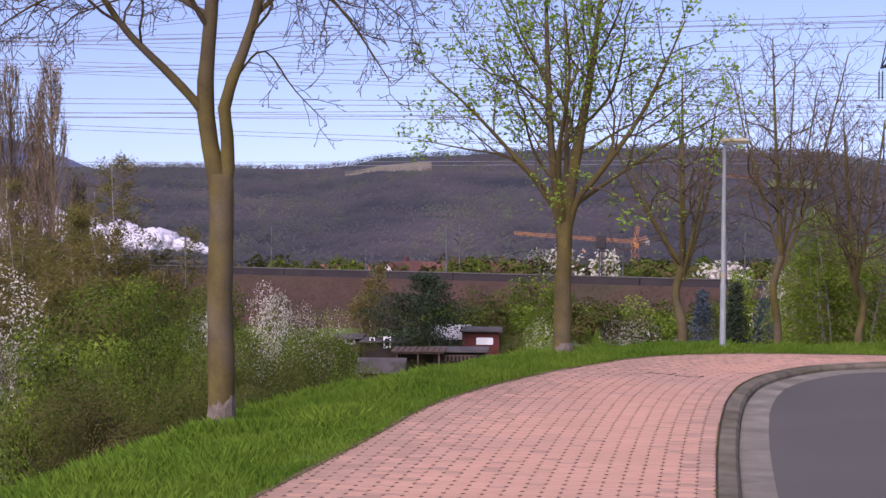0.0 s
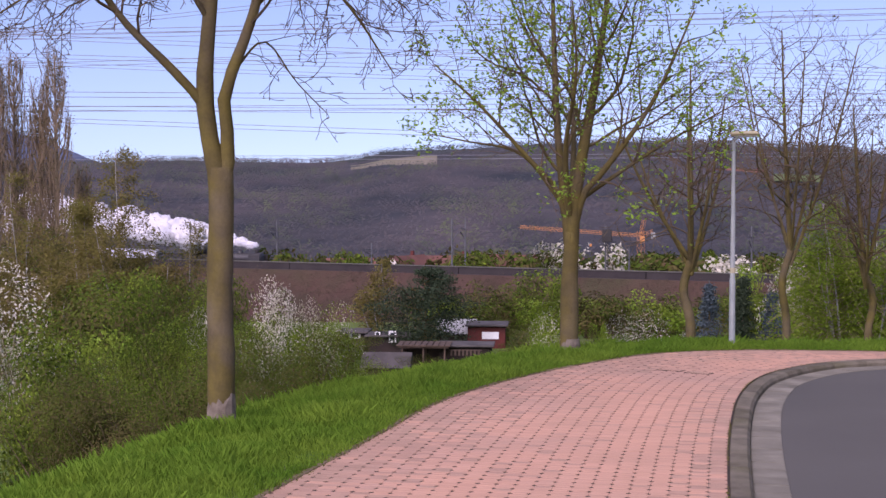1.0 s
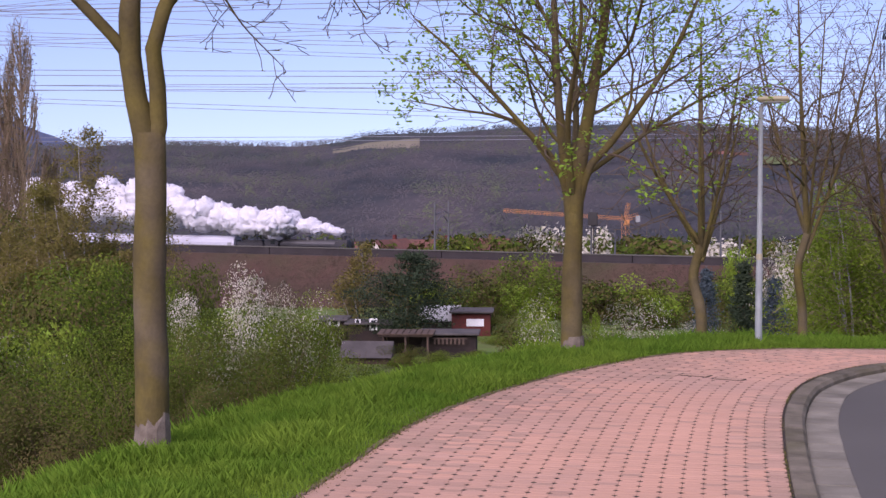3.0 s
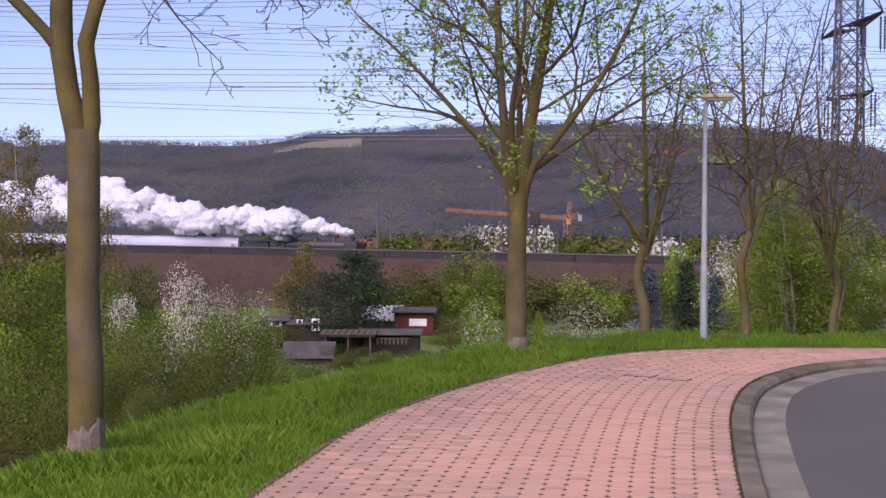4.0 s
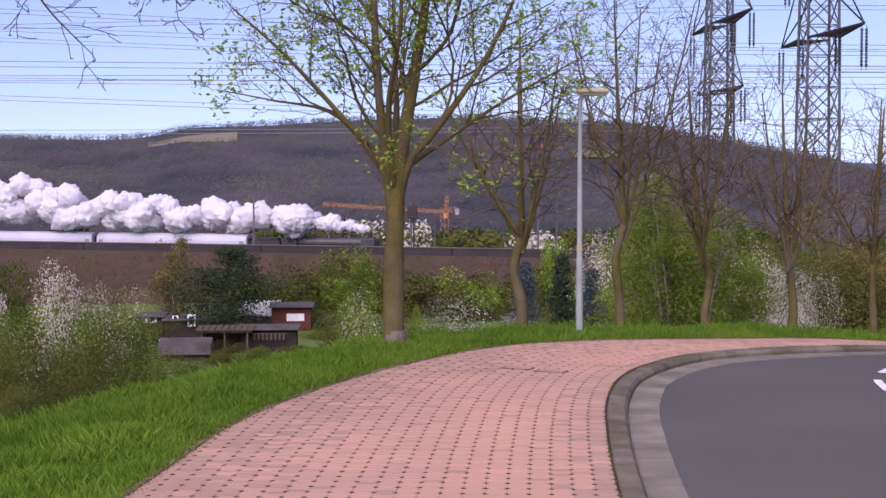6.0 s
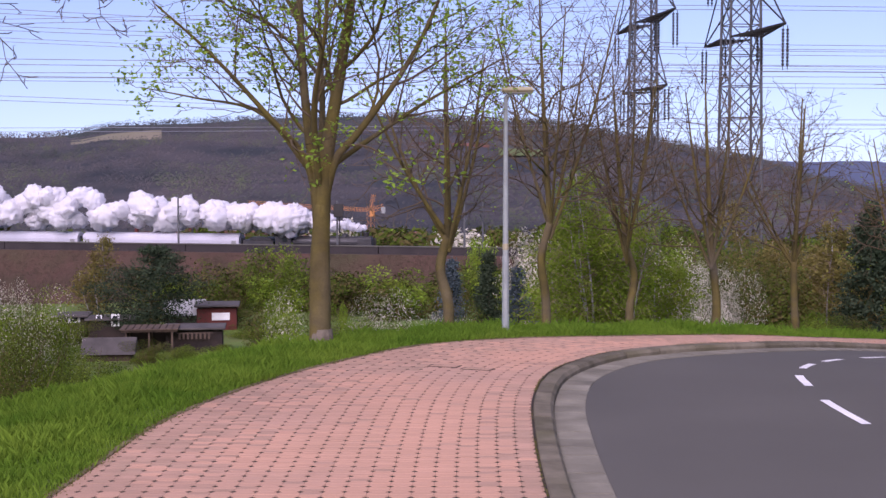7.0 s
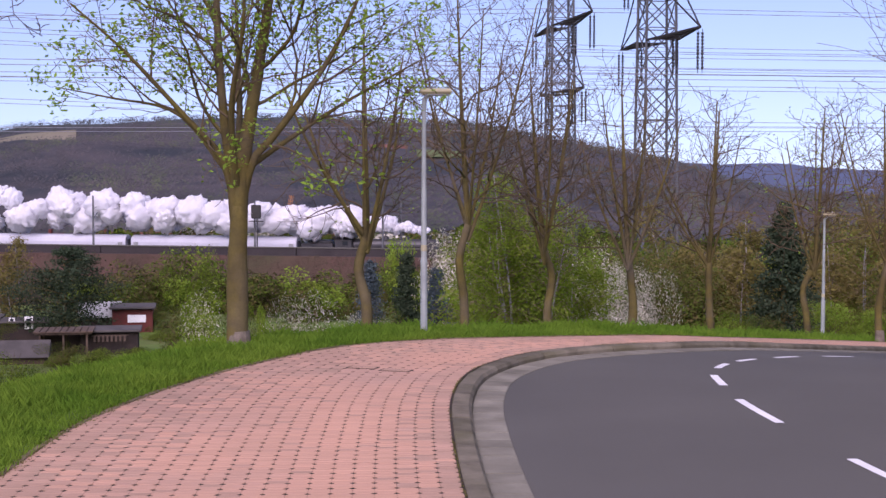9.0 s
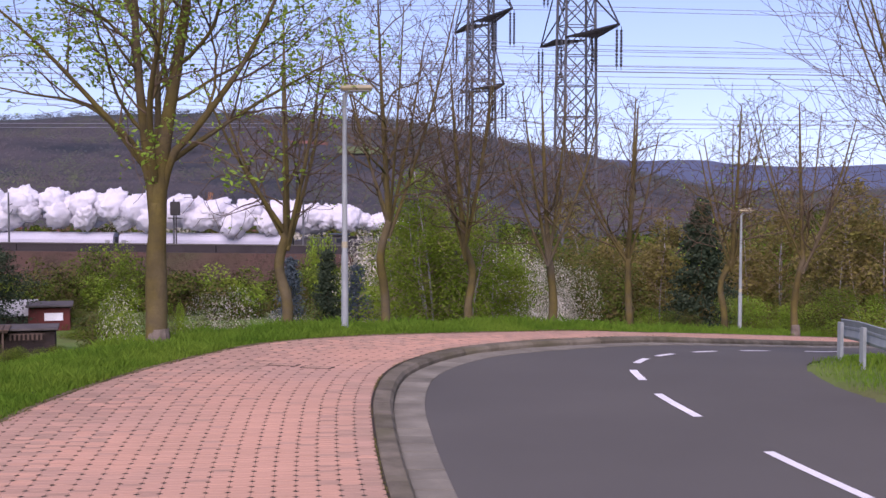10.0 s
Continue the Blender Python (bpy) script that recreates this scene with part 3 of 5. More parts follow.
def tree(name, m, limbs, label, category="tree", seed=1, depth=3, bark="bark", leaves=None, leaf=(0.06, 5, 0.08), group="", **how):
    """limbs: (points, r0, r1, bare share, depth) of the stems; the finer wood grows from them."""
    t = thing(name, m, label, category, group)
    rng = random.Random(seed)
    wood, fine, stems, tips = Tubes(), Tubes(), Tubes(), []
    opts = dict(lift=0.1, wander=0.16, spread=(32, 62), gap=0.5, thin=0.004, droop=0.0, ratio=0.55)
    opts.update(how)
    for k, (pts, r0, r1, bare, dep) in enumerate(limbs):
        line = sprig(pts, 14)
        radii = [r0 + (r1 - r0) * i / (len(line) - 1) for i in range(len(line))]
        radii = [q * (1 + 0.09 * noise.noise((p.z * 2.1, k * 3.7, seed))) for q, p in zip(radii, line)]
        if k == 0:
            radii[0] *= 1.25
        stems.line(line, radii, 12)
        if bare < 1:
            ln = sum((b - a).length for a, b in zip(line, line[1:]))
            branch_along((wood, fine), tips, line, radii, ln, dep, rng, first=bare, **opts)
    raw("trunk", stems.v, stems.f, M[bark], t, smooth=True)
    if wood.v:
        raw("limb_work", wood.v, wood.f, M[bark], t, smooth=True)
    raw("twig_work", fine.v, fine.f, M["twig"], t)
    if leaves:
        pick = [p for p, d in tips if rng.random() < leaf[3]] if len(leaf) > 3 else [p for p, d in tips]
        leaf_mesh("leaves", pick, leaf[0], rng, M[leaves], t, cluster=leaf[1], loose=leaf[2])
    return t


def lumps(n, w, h, rng, k=7, low=0.1):
    """Places through an uneven crown of k lumps, w wide and h high."""
    cs = [(Vector((rng.gauss(0, 0.24) * w, rng.gauss(0, 0.24) * w, h * rng.uniform(low + 0.15, 0.8))), rng.uniform(0.16, 0.34)) for _ in range(k)]
    out = []
    for _ in range(n):
        c, s = cs[rng.randrange(k)]
        d = Vector((rng.gauss(0, 1), rng.gauss(0, 1), rng.gauss(0, 1))).normalized() * (rng.random() ** 0.25)
        q = c + Vector((d.x * w * s, d.y * w * s, d.z * h * s * 0.9))
        q.z = max(q.z, 0.02 * h)
        out.append(q)
    return out


def shrub(name, m, w, h, n, leaf, material, label, category="bush", seed=1, k=8, stems=14, second=None, share=0.5, twig="twig", group="", low=0.1, cluster=1, loose=0.05):
    t = thing(name, m, label, category, group)
    rng = random.Random(seed)
    pts = lumps(n, w, h, rng, k, low)
    T = Tubes()
    for q in rng.sample(pts, min(len(pts), stems * 3)):
        a = Vector((rng.gauss(0, 0.05) * w, rng.gauss(0, 0.05) * w, 0))
        mid = a.lerp(q, 0.5) + Vector((rng.gauss(0, 0.04) * w, rng.gauss(0, 0.04) * w, 0.08 * h))
        T.line([a, mid, q + (q - mid) * 0.25], [0.011 * h / 2, 0.006 * h / 2, 0.004], 3)
    raw("stem_work", T.v, T.f, M[twig], t)
    if second:
        cut = int(n * share)
        leaf_mesh("crown", pts[:cut], leaf, rng, M[material], t, cluster=cluster, loose=loose, core=(0, 0, h * 0.3))
        petals = "blossom" in second
        leaf_mesh("blossoms" if petals else "undergrowth", pts[cut:], leaf * (0.74 if petals else 1.0), rng, M[second], t, cluster=2 if petals else cluster, loose=0.07 if petals else loose, core=(0, 0, h * 0.3))
    else:
        leaf_mesh("crown", pts, leaf, rng, M[material], t, cluster=cluster, loose=loose)
    return t


# ---- street trees on the bank ----
def fork_limbs(h, rng, r=0.19, n=5, wide=0.33, fork=0.42):
    f = h * fork
    out = [([(0, 0, -0.2), (rng.gauss(0, 0.09), rng.gauss(0, 0.09), f * 0.35), (rng.gauss(0, 0.13), rng.gauss(0, 0.13), f * 0.7), (rng.gauss(0, 0.14), rng.gauss(0, 0.14), f)], r, r * 0.72, 1, 0)]
    top = Vector(out[0][0][-1])
    a0 = rng.uniform(0, 6.28)
    for k in range(n):
        a = a0 + 6.28 * k / n + rng.uniform(-0.4, 0.4)
        w = h * wide * rng.uniform(0.4, 1.0) * (0.25 if k == 0 else 1)
        hh = h * rng.uniform(0.8, 1.0) if k else h
        c, s = math.cos(a), math.sin(a)
        b = top - Vector((0, 0, rng.uniform(0.0, 0.5) if k else 0.1))
        out.append(([tuple(b), tuple(b + Vector((c * w * 0.32, s * w * 0.32, (hh - f) * 0.26))), tuple(b + Vector((c * w * 0.68, s * w * 0.68, (hh - f) * 0.6))),
                     tuple(b + Vector((c * w, s * w, hh - f)))], r * (0.66 if k == 0 else rng.uniform(0.26, 0.42)), 0.014, 0.12, 2))
    return out


STREET = "street trees along the pavement"
T1 = [([(0, 0, -0.25), (0.02, 0, 1.0), (0.0, 0, 2.2), (0.03, 0, 3.2), (0.03, 0, 3.7), (0.03, 0, 4.05)], 0.215, 0.188, 1, 0),
      ([(0.01, 0, 3.5), (-0.04, 0.02, 4.05), (-0.16, 0.03, 4.6), (-0.21, 0.05, 5.1), (-0.2, 0.08, 5.6), (-0.14, 0.1, 6.25), (-0.1, 0.1, 6.8), (0, 0.1, 8.5), (0.1, 0, 10.5)], 0.16, 0.04, 0.42, 3),
      ([(0.04, -0.02, 3.7), (0.14, -0.02, 4.2), (0.155, -0.03, 4.45), (0.08, -0.05, 4.85), (0.09, -0.06, 5.15), (0.18, -0.1, 5.45), (0.32, -0.1, 5.8), (0.5, -0.1, 6.3), (0.62, -0.2, 6.75), (0.9, -0.3, 8.2), (1.1, -0.3, 10)], 0.118, 0.02, 0.36, 3),
      ([(-0.2, 0.05, 4.95), (-0.43, 0, 5.25), (-0.86, 0, 5.7), (-1.45, -0.1, 6.3), (-2.3, -0.2, 7.5), (-3.4, 0, 8.3)], 0.075, 0.015, 0.25, 3),
      ([(-0.12, 0.1, 6.5), (-1.3, 0.3, 7.1), (-2.6, 0.5, 6.8), (-3.6, 0.6, 6.2)], 0.05, 0.008, 0.1, 3),
      ([(0.2, 0, 7.0), (1.0, 0.2, 7.35), (1.9, 0.3, 6.7), (2.75, 0.4, 5.5)], 0.045, 0.006, 0.1, 3),
      ([(0.55, -0.1, 6.5), (1.6, -0.2, 7.4), (3.0, -0.2, 7.6), (4.2, -0.1, 7.0)], 0.045, 0.006, 0.1, 3),
      ([(-0.15, 0.1, 6.3), (-0.9, -0.6, 7.3), (-2.2, -1.0, 7.4), (-3.4, -1.2, 6.6)], 0.045, 0.006, 0.1, 3),
      ([(-0.1, 0.1, 7.2), (0.7, -0.7, 8.0), (1.8, -1.2, 7.7), (2.9, -1.4, 6.6)], 0.045, 0.006, 0.1, 3),
      ([(0.22, -0.05, 5.5), (0.7, 0.3, 6.0), (1.2, 0.5, 5.4), (1.7, 0.6, 4.9)], 0.022, 0.005, 0.15, 2)]
T2 = [([(0, 0, -0.25), (0.0, 0, 1.5), (0.04, 0, 2.2), (0.05, 0, 2.7)], 0.205, 0.16, 1, 0),
      ([(0.0, 0, 2.3), (-0.06, 0, 3.0), (-0.14, 0, 3.7), (-0.25, -0.1, 4.7), (-0.31, -0.1, 5.7), (-0.37, 0, 7.45), (-0.4, 0, 9.2)], 0.11, 0.02, 0.18, 3),
      ([(0, 0, -0.2), (0.03, 0, 1.5), (0.06, 0, 2.7), (0.16, 0, 3.7), (0.43, 0.1, 5.26), (0.7, 0.1, 7.0), (0.95, 0.1, 9.0)], 0.212, 0.02, 0.45, 3),
      ([(-0.08, 0, 2.95), (-0.27, -0.1, 3.6), (-0.8, -0.3, 4.2), (-1.95, -0.5, 5.45), (-2.9, -0.6, 6.3)], 0.07, 0.012, 0.15, 3),
      ([(0.15, 0, 2.95), (0.34, -0.1, 3.6), (0.78, -0.2, 4.1), (1.75, -0.4, 5.5), (2.6, -0.6, 7.4)], 0.085, 0.012, 0.15, 3),
      ([(0.3, 0.1, 3.45), (0.87, 0.3, 3.85), (2.1, 0.6, 4.65), (3.8, 0.9, 5.6)], 0.055, 0.008, 0.15, 3),
      ([(-0.15, 0.1, 3.3), (-1.06, 0.4, 4.4), (-2.3, 0.7, 4.7), (-3.3, 0.9, 4.9)], 0.045, 0.007, 0.15, 3),
      ([(0, 0.1, 3.1), (0.1, 0.8, 4.4), (0.1, 1.9, 6.0), (0.1, 2.6, 7.6)], 0.08, 0.012, 0.15, 3),
      ([(0, -0.1, 3.1), (-0.1, -0.8, 4.5), (0.1, -1.8, 6.0), (0.0, -2.5, 7.4)], 0.07, 0.012, 0.15, 3),
      ([(0.3, 0, 4.6), (0.0, 0.5, 5.8), (-0.9, 0.9, 7.0), (-1.5, 1.2, 8.3)], 0.05, 0.01, 0.1, 3)]


def build_street_trees():
    x, y = -4.63, 17.85
    t = tree("street_tree", pose(x, y, float(land_z(x, y)[0]), 0, 0, 12), T1, "leafless maple with forked mossy trunk on the grass bank", seed=11, droop=0.26, lift=0.10, gap=0.24, ratio=0.52, thin=0.006, wander=0.2, group=STREET,
             leaves="leaf_brown", leaf=(0.022, 2, 0.02, 0.35))
    # pale bared wood at the foot of the trunk
    T = Tubes()
    ring = [Vector((0.0 + 0.006 * i, 0, -0.1 + 0.13 * i)) for i in range(6)]
    T.line(ring, [0.275, 0.252, 0.238, 0.229, 0.222, 0.206], 12)
    v = [p + Vector((0, 0, 0.28 * noise.noise((i * 0.9, 2.0, 1.0)) if i >= 60 else 0)) for i, p in enumerate(T.v)]
    raw("bared_bark", v, T.f, M["limewash"], t, "pale scarred bark at the foot")
    x, y = 0.86, 28.0
    t = tree("street_tree", pose(x, y, float(land_z(x, y)[0])), T2, "maple with fresh green leaves and a brown mossy trunk", seed=23, lift=0.09, gap=0.38, ratio=0.5, thin=0.006, group=STREET,
             leaves="leaf_fresh", leaf=(0.056, 9, 0.1, 0.45))
    T = Tubes()
    T.line([Vector((0.03, 0, -0.1 + 0.12 * i)) for i in range(5)], [0.245, 0.238, 0.23, 0.222, 0.205], 12)
    raw("bared_bark", T.v, T.f, M["limewash"], t, "pale scarred bark at the foot")
    k = 0
    for az, d, h, r, seed in ((6.62, 38.5, 8.3, 0.16, 31), (10.42, 45, 10.6, 0.15, 37), (13.66, 47, 8.6, 0.15, 41), (16.7, 49, 8.5, 0.16, 43), (19.8, 51, 8.2, 0.14, 47), (23.35, 52, 8.0, 0.13, 53), (25.9, 49, 7.5, 0.13, 59)):
        x, y, z = at(az, d)
        rng = random.Random(seed)
        leaf = (0.05, 3, 0.06, 0.10 if seed == 31 else (0.2 if seed == 53 else 0.04))
        t = tree("street_tree", pose(x, y, z), fork_limbs(h, rng, r, n=6, wide=0.29, fork=0.33), "young maple with bare reddish twigs and few buds", seed=seed, lift=0.06, gap=0.31, ratio=0.48, wander=0.19, spread=(40, 74), group=STREET,
                 leaves="leaf_fresh" if seed in (31, 53) else "leaf_brown", leaf=leaf, thin=0.007)
        T = Tubes()
        T.line([Vector((0, 0, -0.1 + 0.12 * i)) for i in range(5)], [r * 1.28, r * 1.22, r * 1.16, r * 1.1, r * 0.95], 10)
        raw("bared_bark", T.v, T.f, M["limewash"], t, "pale scarred bark at the foot")
    x, y = 16.3, 26.4
    tree("roadside_tree", pose(x, y, float(land_z(x, y)[0])), fork_limbs(9.8, random.Random(71), 0.10, n=16, wide=0.5, fork=0.16), "bare spreading tree behind the crash barrier", seed=71, lift=0.1, gap=0.42, ratio=0.5,
         leaves="leaf_brown", leaf=(0.03, 2, 0.05, 0.2), thin=0.005)


build_street_trees()


def street_lamp(x, y, h, r, head, yaw):
    t = thing("street_lamp", pose(x, y, float(land_z(x, y)[0]), 0, 0, yaw), "galvanised street lamp with a flat weathered head beside the pavement", "street lamp", "street lamps")
    bm = bmesh.new()
    tube(bm, (0, 0, -0.3), (0, 0, h * 0.32), r, r * 0.92, 14)
    tube(bm, (0, 0, h * 0.32), (0, 0, h - 0.1), r * 0.8, r * 0.55, 14)
    part("pole", bm, M["zinc"], t, smooth=False)
    part("collar", tube(bmesh.new(), (0, 0, h * 0.315), (0, 0, h * 0.335), r * 0.98, r * 0.85, 14), M["zinc"], t)
    boxed("service_door", 0, -r * 0.99, 0.75, r * 0.9, 0.012, 0.35, M["zinc"], t, 0.003)
    part("sticker", tube(bmesh.new(), (0, 0, h * 0.36), (0, 0, h * 0.385), r * 0.86, r * 0.85, 14), M["lamp_head"], t, "yellowed band on the pole")
    part("bracket", tube(bmesh.new(), (0, 0, h - 0.12), (0.12, 0, h - 0.02), r * 0.55, r * 0.5, 10), M["zinc"], t)
    bm = bmesh.new()
    box(bm, head * 0.36, 0, h + 0.03, head, 0.24, 0.11, 0.045)
    cap = part("housing", bm, M["lamp_head"], t, "mossy lamp housing")
    boxed("lens", head * 0.42, 0, h - 0.035, head * 0.7, 0.18, 0.04, M["tin"], cap, 0.015)


street_lamp(4.44, 28.45, 4.72, 0.072, 0.62, -9)
street_lamp(20.3, 45.9, 4.15, 0.07, 0.45, -24)


# ---- pylons and lines ----
def strut(bm, a, b, r):
    a, b = Vector(a), Vector(b)
    q = (b - a).to_track_quat("Z", "Y").to_matrix().to_4x4()
    bmesh.ops.create_cube(bm, size=1, matrix=Matrix.Translation((a + b) / 2) @ q @ Matrix.Diagonal((r, r, (b - a).length, 1)))


def pylon(x, y, top, arms, w0, w1, seed):
    z = float(land_z(x, y)[0])
    h = top - z
    t = thing("pylon", pose(x, y, z, 0, 0, 0), "grey steel lattice pylon carrying power lines", "pylon", "power line pylons")
    body = bmesh.new()
    levels = [0.0]
    knee = h * 0.80

    def width(q):
        return w0 + (w1 - w0) * q / knee if q < knee else w1 * max(0.04, 1 - (q - knee) / (h - knee))
    while levels[-1] < h - 0.8:
        levels.append(min(h, levels[-1] + max(1.2, width(levels[-1]) * 0.95)))
    cs = [(-1, -1), (1, -1), (1, 1), (-1, 1)]
    for a, b in zip(levels, levels[1:]):
        wa, wb = width(a) / 2, width(b) / 2
        for k in range(4):
            p, q = cs[k], cs[(k + 1) % 4]
            strut(body, (p[0] * wa, p[1] * wa, a), (p[0] * wb, p[1] * wb, b), 0.17)
            strut(body, (p[0] * wa, p[1] * wa, a), (q[0] * wb, q[1] * wb, b), 0.09)
            strut(body, (q[0] * wa, q[1] * wa, a), (p[0] * wb, p[1] * wb, b), 0.09)
            strut(body, (p[0] * wb, p[1] * wb, b), (q[0] * wb, q[1] * wb, b), 0.08)
    part("lattice_tower", body, M["steel_grey"], t)
    for az, half, skew in arms:
        q = az - z
        w = width(q) / 2
        bm = bmesh.new()
        for e in (-1, 1):
            tip = Vector((skew * e, e * half, q + 0.15))
            n = 9
            for sx in (-1, 1):
                base = Vector((sx * w, e * w, q))
                strut(bm, base, tip, 0.16)
                for k in range(n):
                    a, b = base.lerp(tip, k / n), Vector((-sx * w, e * w, q)).lerp(tip, (k + 1) / n)
                    strut(bm, a, b, 0.07)
                    strut(bm, base.lerp(tip, (k + 1) / n), Vector((-sx * w, e * w, q)).lerp(tip, (k + 1) / n), 0.07)
                strut(bm, (sx * w * 0.9, e * w * 0.9, q + half * 0.45), tip, 0.10)
        part("cross_arm", bm, M["steel_arm"], t, "dark cross arm")
        for e, u in ((-1, 1.0), (-1, 0.45), (1, 0.45), (1, 1.0)):
            p = Vector((skew * e * u, e * half * u, q))
            for dx in (-0.18, 0.18):
                bm = bmesh.new()
                for k in range(11):
                    tube(bm, p + Vector((dx, 0, -0.3 - 0.26 * k)), p + Vector((dx, 0, -0.5 - 0.26 * k)), 0.13, 0.07, 6)
                tube(bm, p + Vector((dx, 0, 0)), p + Vector((dx, 0, -3.4)), 0.03, 0.03, 4)
                part("insulator", bm, M["steel_arm"], t)
    return t


pylon(39.4, 123.9, 36.0, [(13.5, 12.5, 0.5), (20.5, 10.5, 0.4)], 3.2, 2.3, 1)
pylon(*polar(14.04, 150), 28.5, [(16.6, 14.0, 0.6), (10.0, 10.5, 0.4)], 3.0, 2.0, 2)


def power_lines():
    for y0, za, zm in ((113.4, 17.0, 15.7), (134.4, 17.0, 15.2), (118.5, 17.0, 15.9), (111.4, 10.0, 10.2), (136.4, 10.0, 10.3), (118.3, 10.0, 9.6), (131.5, 13.2, 15.6), (159.5, 13.2, 15.2), (139, 13.2, 14.8), (135, 6.6, 8.4), (156, 6.6, 6.2), (145.5, 28, 22)):
        cu = bpy.data.curves.new("power_line", "CURVE")
        cu.dimensions, cu.bevel_depth, cu.bevel_resolution = "3D", 0.028, 1
        for dz in (0.0, 0.4):
            sp = cu.splines.new("POLY")
            xs = np.linspace(-260, 320, 60)
            sp.points.add(len(xs) - 1)
            for p, x in zip(sp.points, xs):
                if x < 38:
                    z = zm + (za - zm) * (x + 20) / 58 + 6e-5 * (x + 20) * (x - 38)
                else:
                    z = za + 0.016 * (x - 38) + 7e-5 * (x - 38) * (x - 320)
                p.co = (x, y0 + dz * 0.5, z + dz, 1)
        ob = new("power_line", cu)
        cu.materials.append(M["wire"])
        tagged(ob, "twin grey overhead power cable spanning the valley", "power line", "power lines")


power_lines()


# ---- woods on the hillsides ----
def far_woods():
    """Feathery crowns by the thousand over the slopes."""
    rng, rs = random.Random(8), np.random.RandomState(5)
    for label, n, material, lo, hi, big, keep in (
            ("leafless grey-brown spring woods on the hillside", 15000, "woods", 430, 1500, 1.7, lambda a, d: not (d > 1275 and -7.6 < a < 4.5)),
            ("patches of greening trees on the hillside", 9500, "woods_green", 330, 1480, 1.6, lambda a, d: noise.noise((a * 0.25, d * 0.006, 2)) > -0.05 and not (d > 1275 and -7.6 < a < 4.5)),
            ("dark conifer wood on the ridge", 9000, "woods_dark", 800, 1510, 1.8, lambda a, d: d > (1275 if -7.6 < a < 4.5 else 1460) or noise.noise((a * 0.3, d * 0.004, 7)) > 0.16)):
        az, d = rs.uniform(-27, 33, n), lo + (hi - lo) * rs.uniform(0, 1, n) ** 0.75
        ok = np.array([keep(a, q) and not (-7.6 < a < -3.9 and 1085 < q < 1268) and not (8.4 < a < 10.6 and 815 < q < 938) and not (5.0 < a < 8.3 and 905 < q < 965) for a, q in zip(az, d)])
        az, d = az[ok], d[ok]
        x, y = d * np.sin(np.radians(az)), d * np.cos(np.radians(az))
        z = land_z(x, y)
        ob = leaf_mesh("hillside_woods", np.stack([x, y, z + 1.8], 1), big * 0.45, rng, M[material], None, cluster=10, loose=1.5, facing=(0, -0.55, 0.85), jitter=0.13)
        tagged(ob, label, "woods", kind="stuff")


far_woods()


def patch(name, az0, az1, d0, d1, material, label):
    v, f = [], []
    for i in range(13):
        for k in range(4):
            a = az0 + (az1 - az0) * i / 12
            x, y = polar(a, d0 + (d1 - d0) * k / 3)
            v.append((x, y, float(land_z(x, y)[0]) + 0.5))
    f = [(i * 4 + k, (i + 1) * 4 + k, (i + 1) * 4 + k + 1, i * 4 + k + 1) for i in range(12) for k in range(3)]
    tagged(raw(name, v, f, M[material]), label, "field", kind="structure")


patch("field", -7.4, -4.1, 1150, 1265, "field", "pale ploughed field below the ridge")
patch("meadow", 8.6, 10.4, 905, 935, "meadow", "bright green meadow on the hillside")


# ---- plants of the valley side ----
def el_top(d, el):
    return 3.3 + d * math.tan(radians(el))


KINDS = {}


def kind_of(key, build):
    """The first plant of a kind; later ones copy its meshes at another size."""
    if key not in KINDS:
        KINDS[key] = build()
        return KINDS[key], True
    return copy_thing(KINDS[key], Matrix()), False


LOOK = {
    "green": dict(material="leaf_bush", second="leaf_birch", share=0.72, label="dense shrub in fresh mid-green leaf on the slope", k=12, n=9000),
    "bright": dict(material="leaf_birch", second="leaf_fresh", share=0.75, label="bright green bush in new leaf", k=9, n=6000),
    "olive": dict(material="leaf_bush", second="leaf_brown", share=0.6, label="olive-brown shrub just coming into leaf", k=11, n=6500),
    "brown": dict(material="leaf_brown", second="leaf_bush", share=0.7, label="brownish thorny bush with sparse leaf", k=10, n=7500),
    "white": dict(material="leaf_bush", second="blossom", share=0.22, label="blackthorn bush covered in white blossom", k=11, n=6500),
    "pale": dict(material="leaf_birch", second="blossom", share=0.8, label="pale shrub with fading cream blossom", k=11, n=5000),
}
SEEN = [0]


def plant(look_of, az, d, w, el, variant=0, leaf=0.12, category="bush", sink=0.2, group=""):
    """A shrub whose crown is w metres wide and ends at the elevation el seen from the eye."""
    x, y, z = at(az, d)
    h = max(0.8, el_top(d, el) - z)
    o = LOOK[look_of]
    w *= 1.5 if look_of in ("white", "pale") else 1.0
    SEEN[0] += 1

    def build():
        return shrub("shrub", Matrix(), 4.0, 4.0, int(o["n"] * (3.8 if leaf < 0.04 else 1.8 if leaf < 0.055 else 1.15 if leaf < 0.08 else 0.28 if leaf < 0.15 else 0.2)), leaf, o["material"], o["label"], category, seed=hash_of(look_of) + variant, k=o["k"], low=0.0 if leaf < 0.15 else 0.05, second=o["second"], share=o["share"], group="shrubs of the valley side")
    t, _ = kind_of((look_of, variant, leaf), build)
    t.matrix_basis = pose(x, y, z - sink, 0, 0, (SEEN[0] * 77) % 360)
    t.scale = (w / 4.0, w / 4.0, (h + sink) / 4.0)
    return t


def hash_of(s):
    return sum(ord(c) * (i + 3) for i, c in enumerate(s))


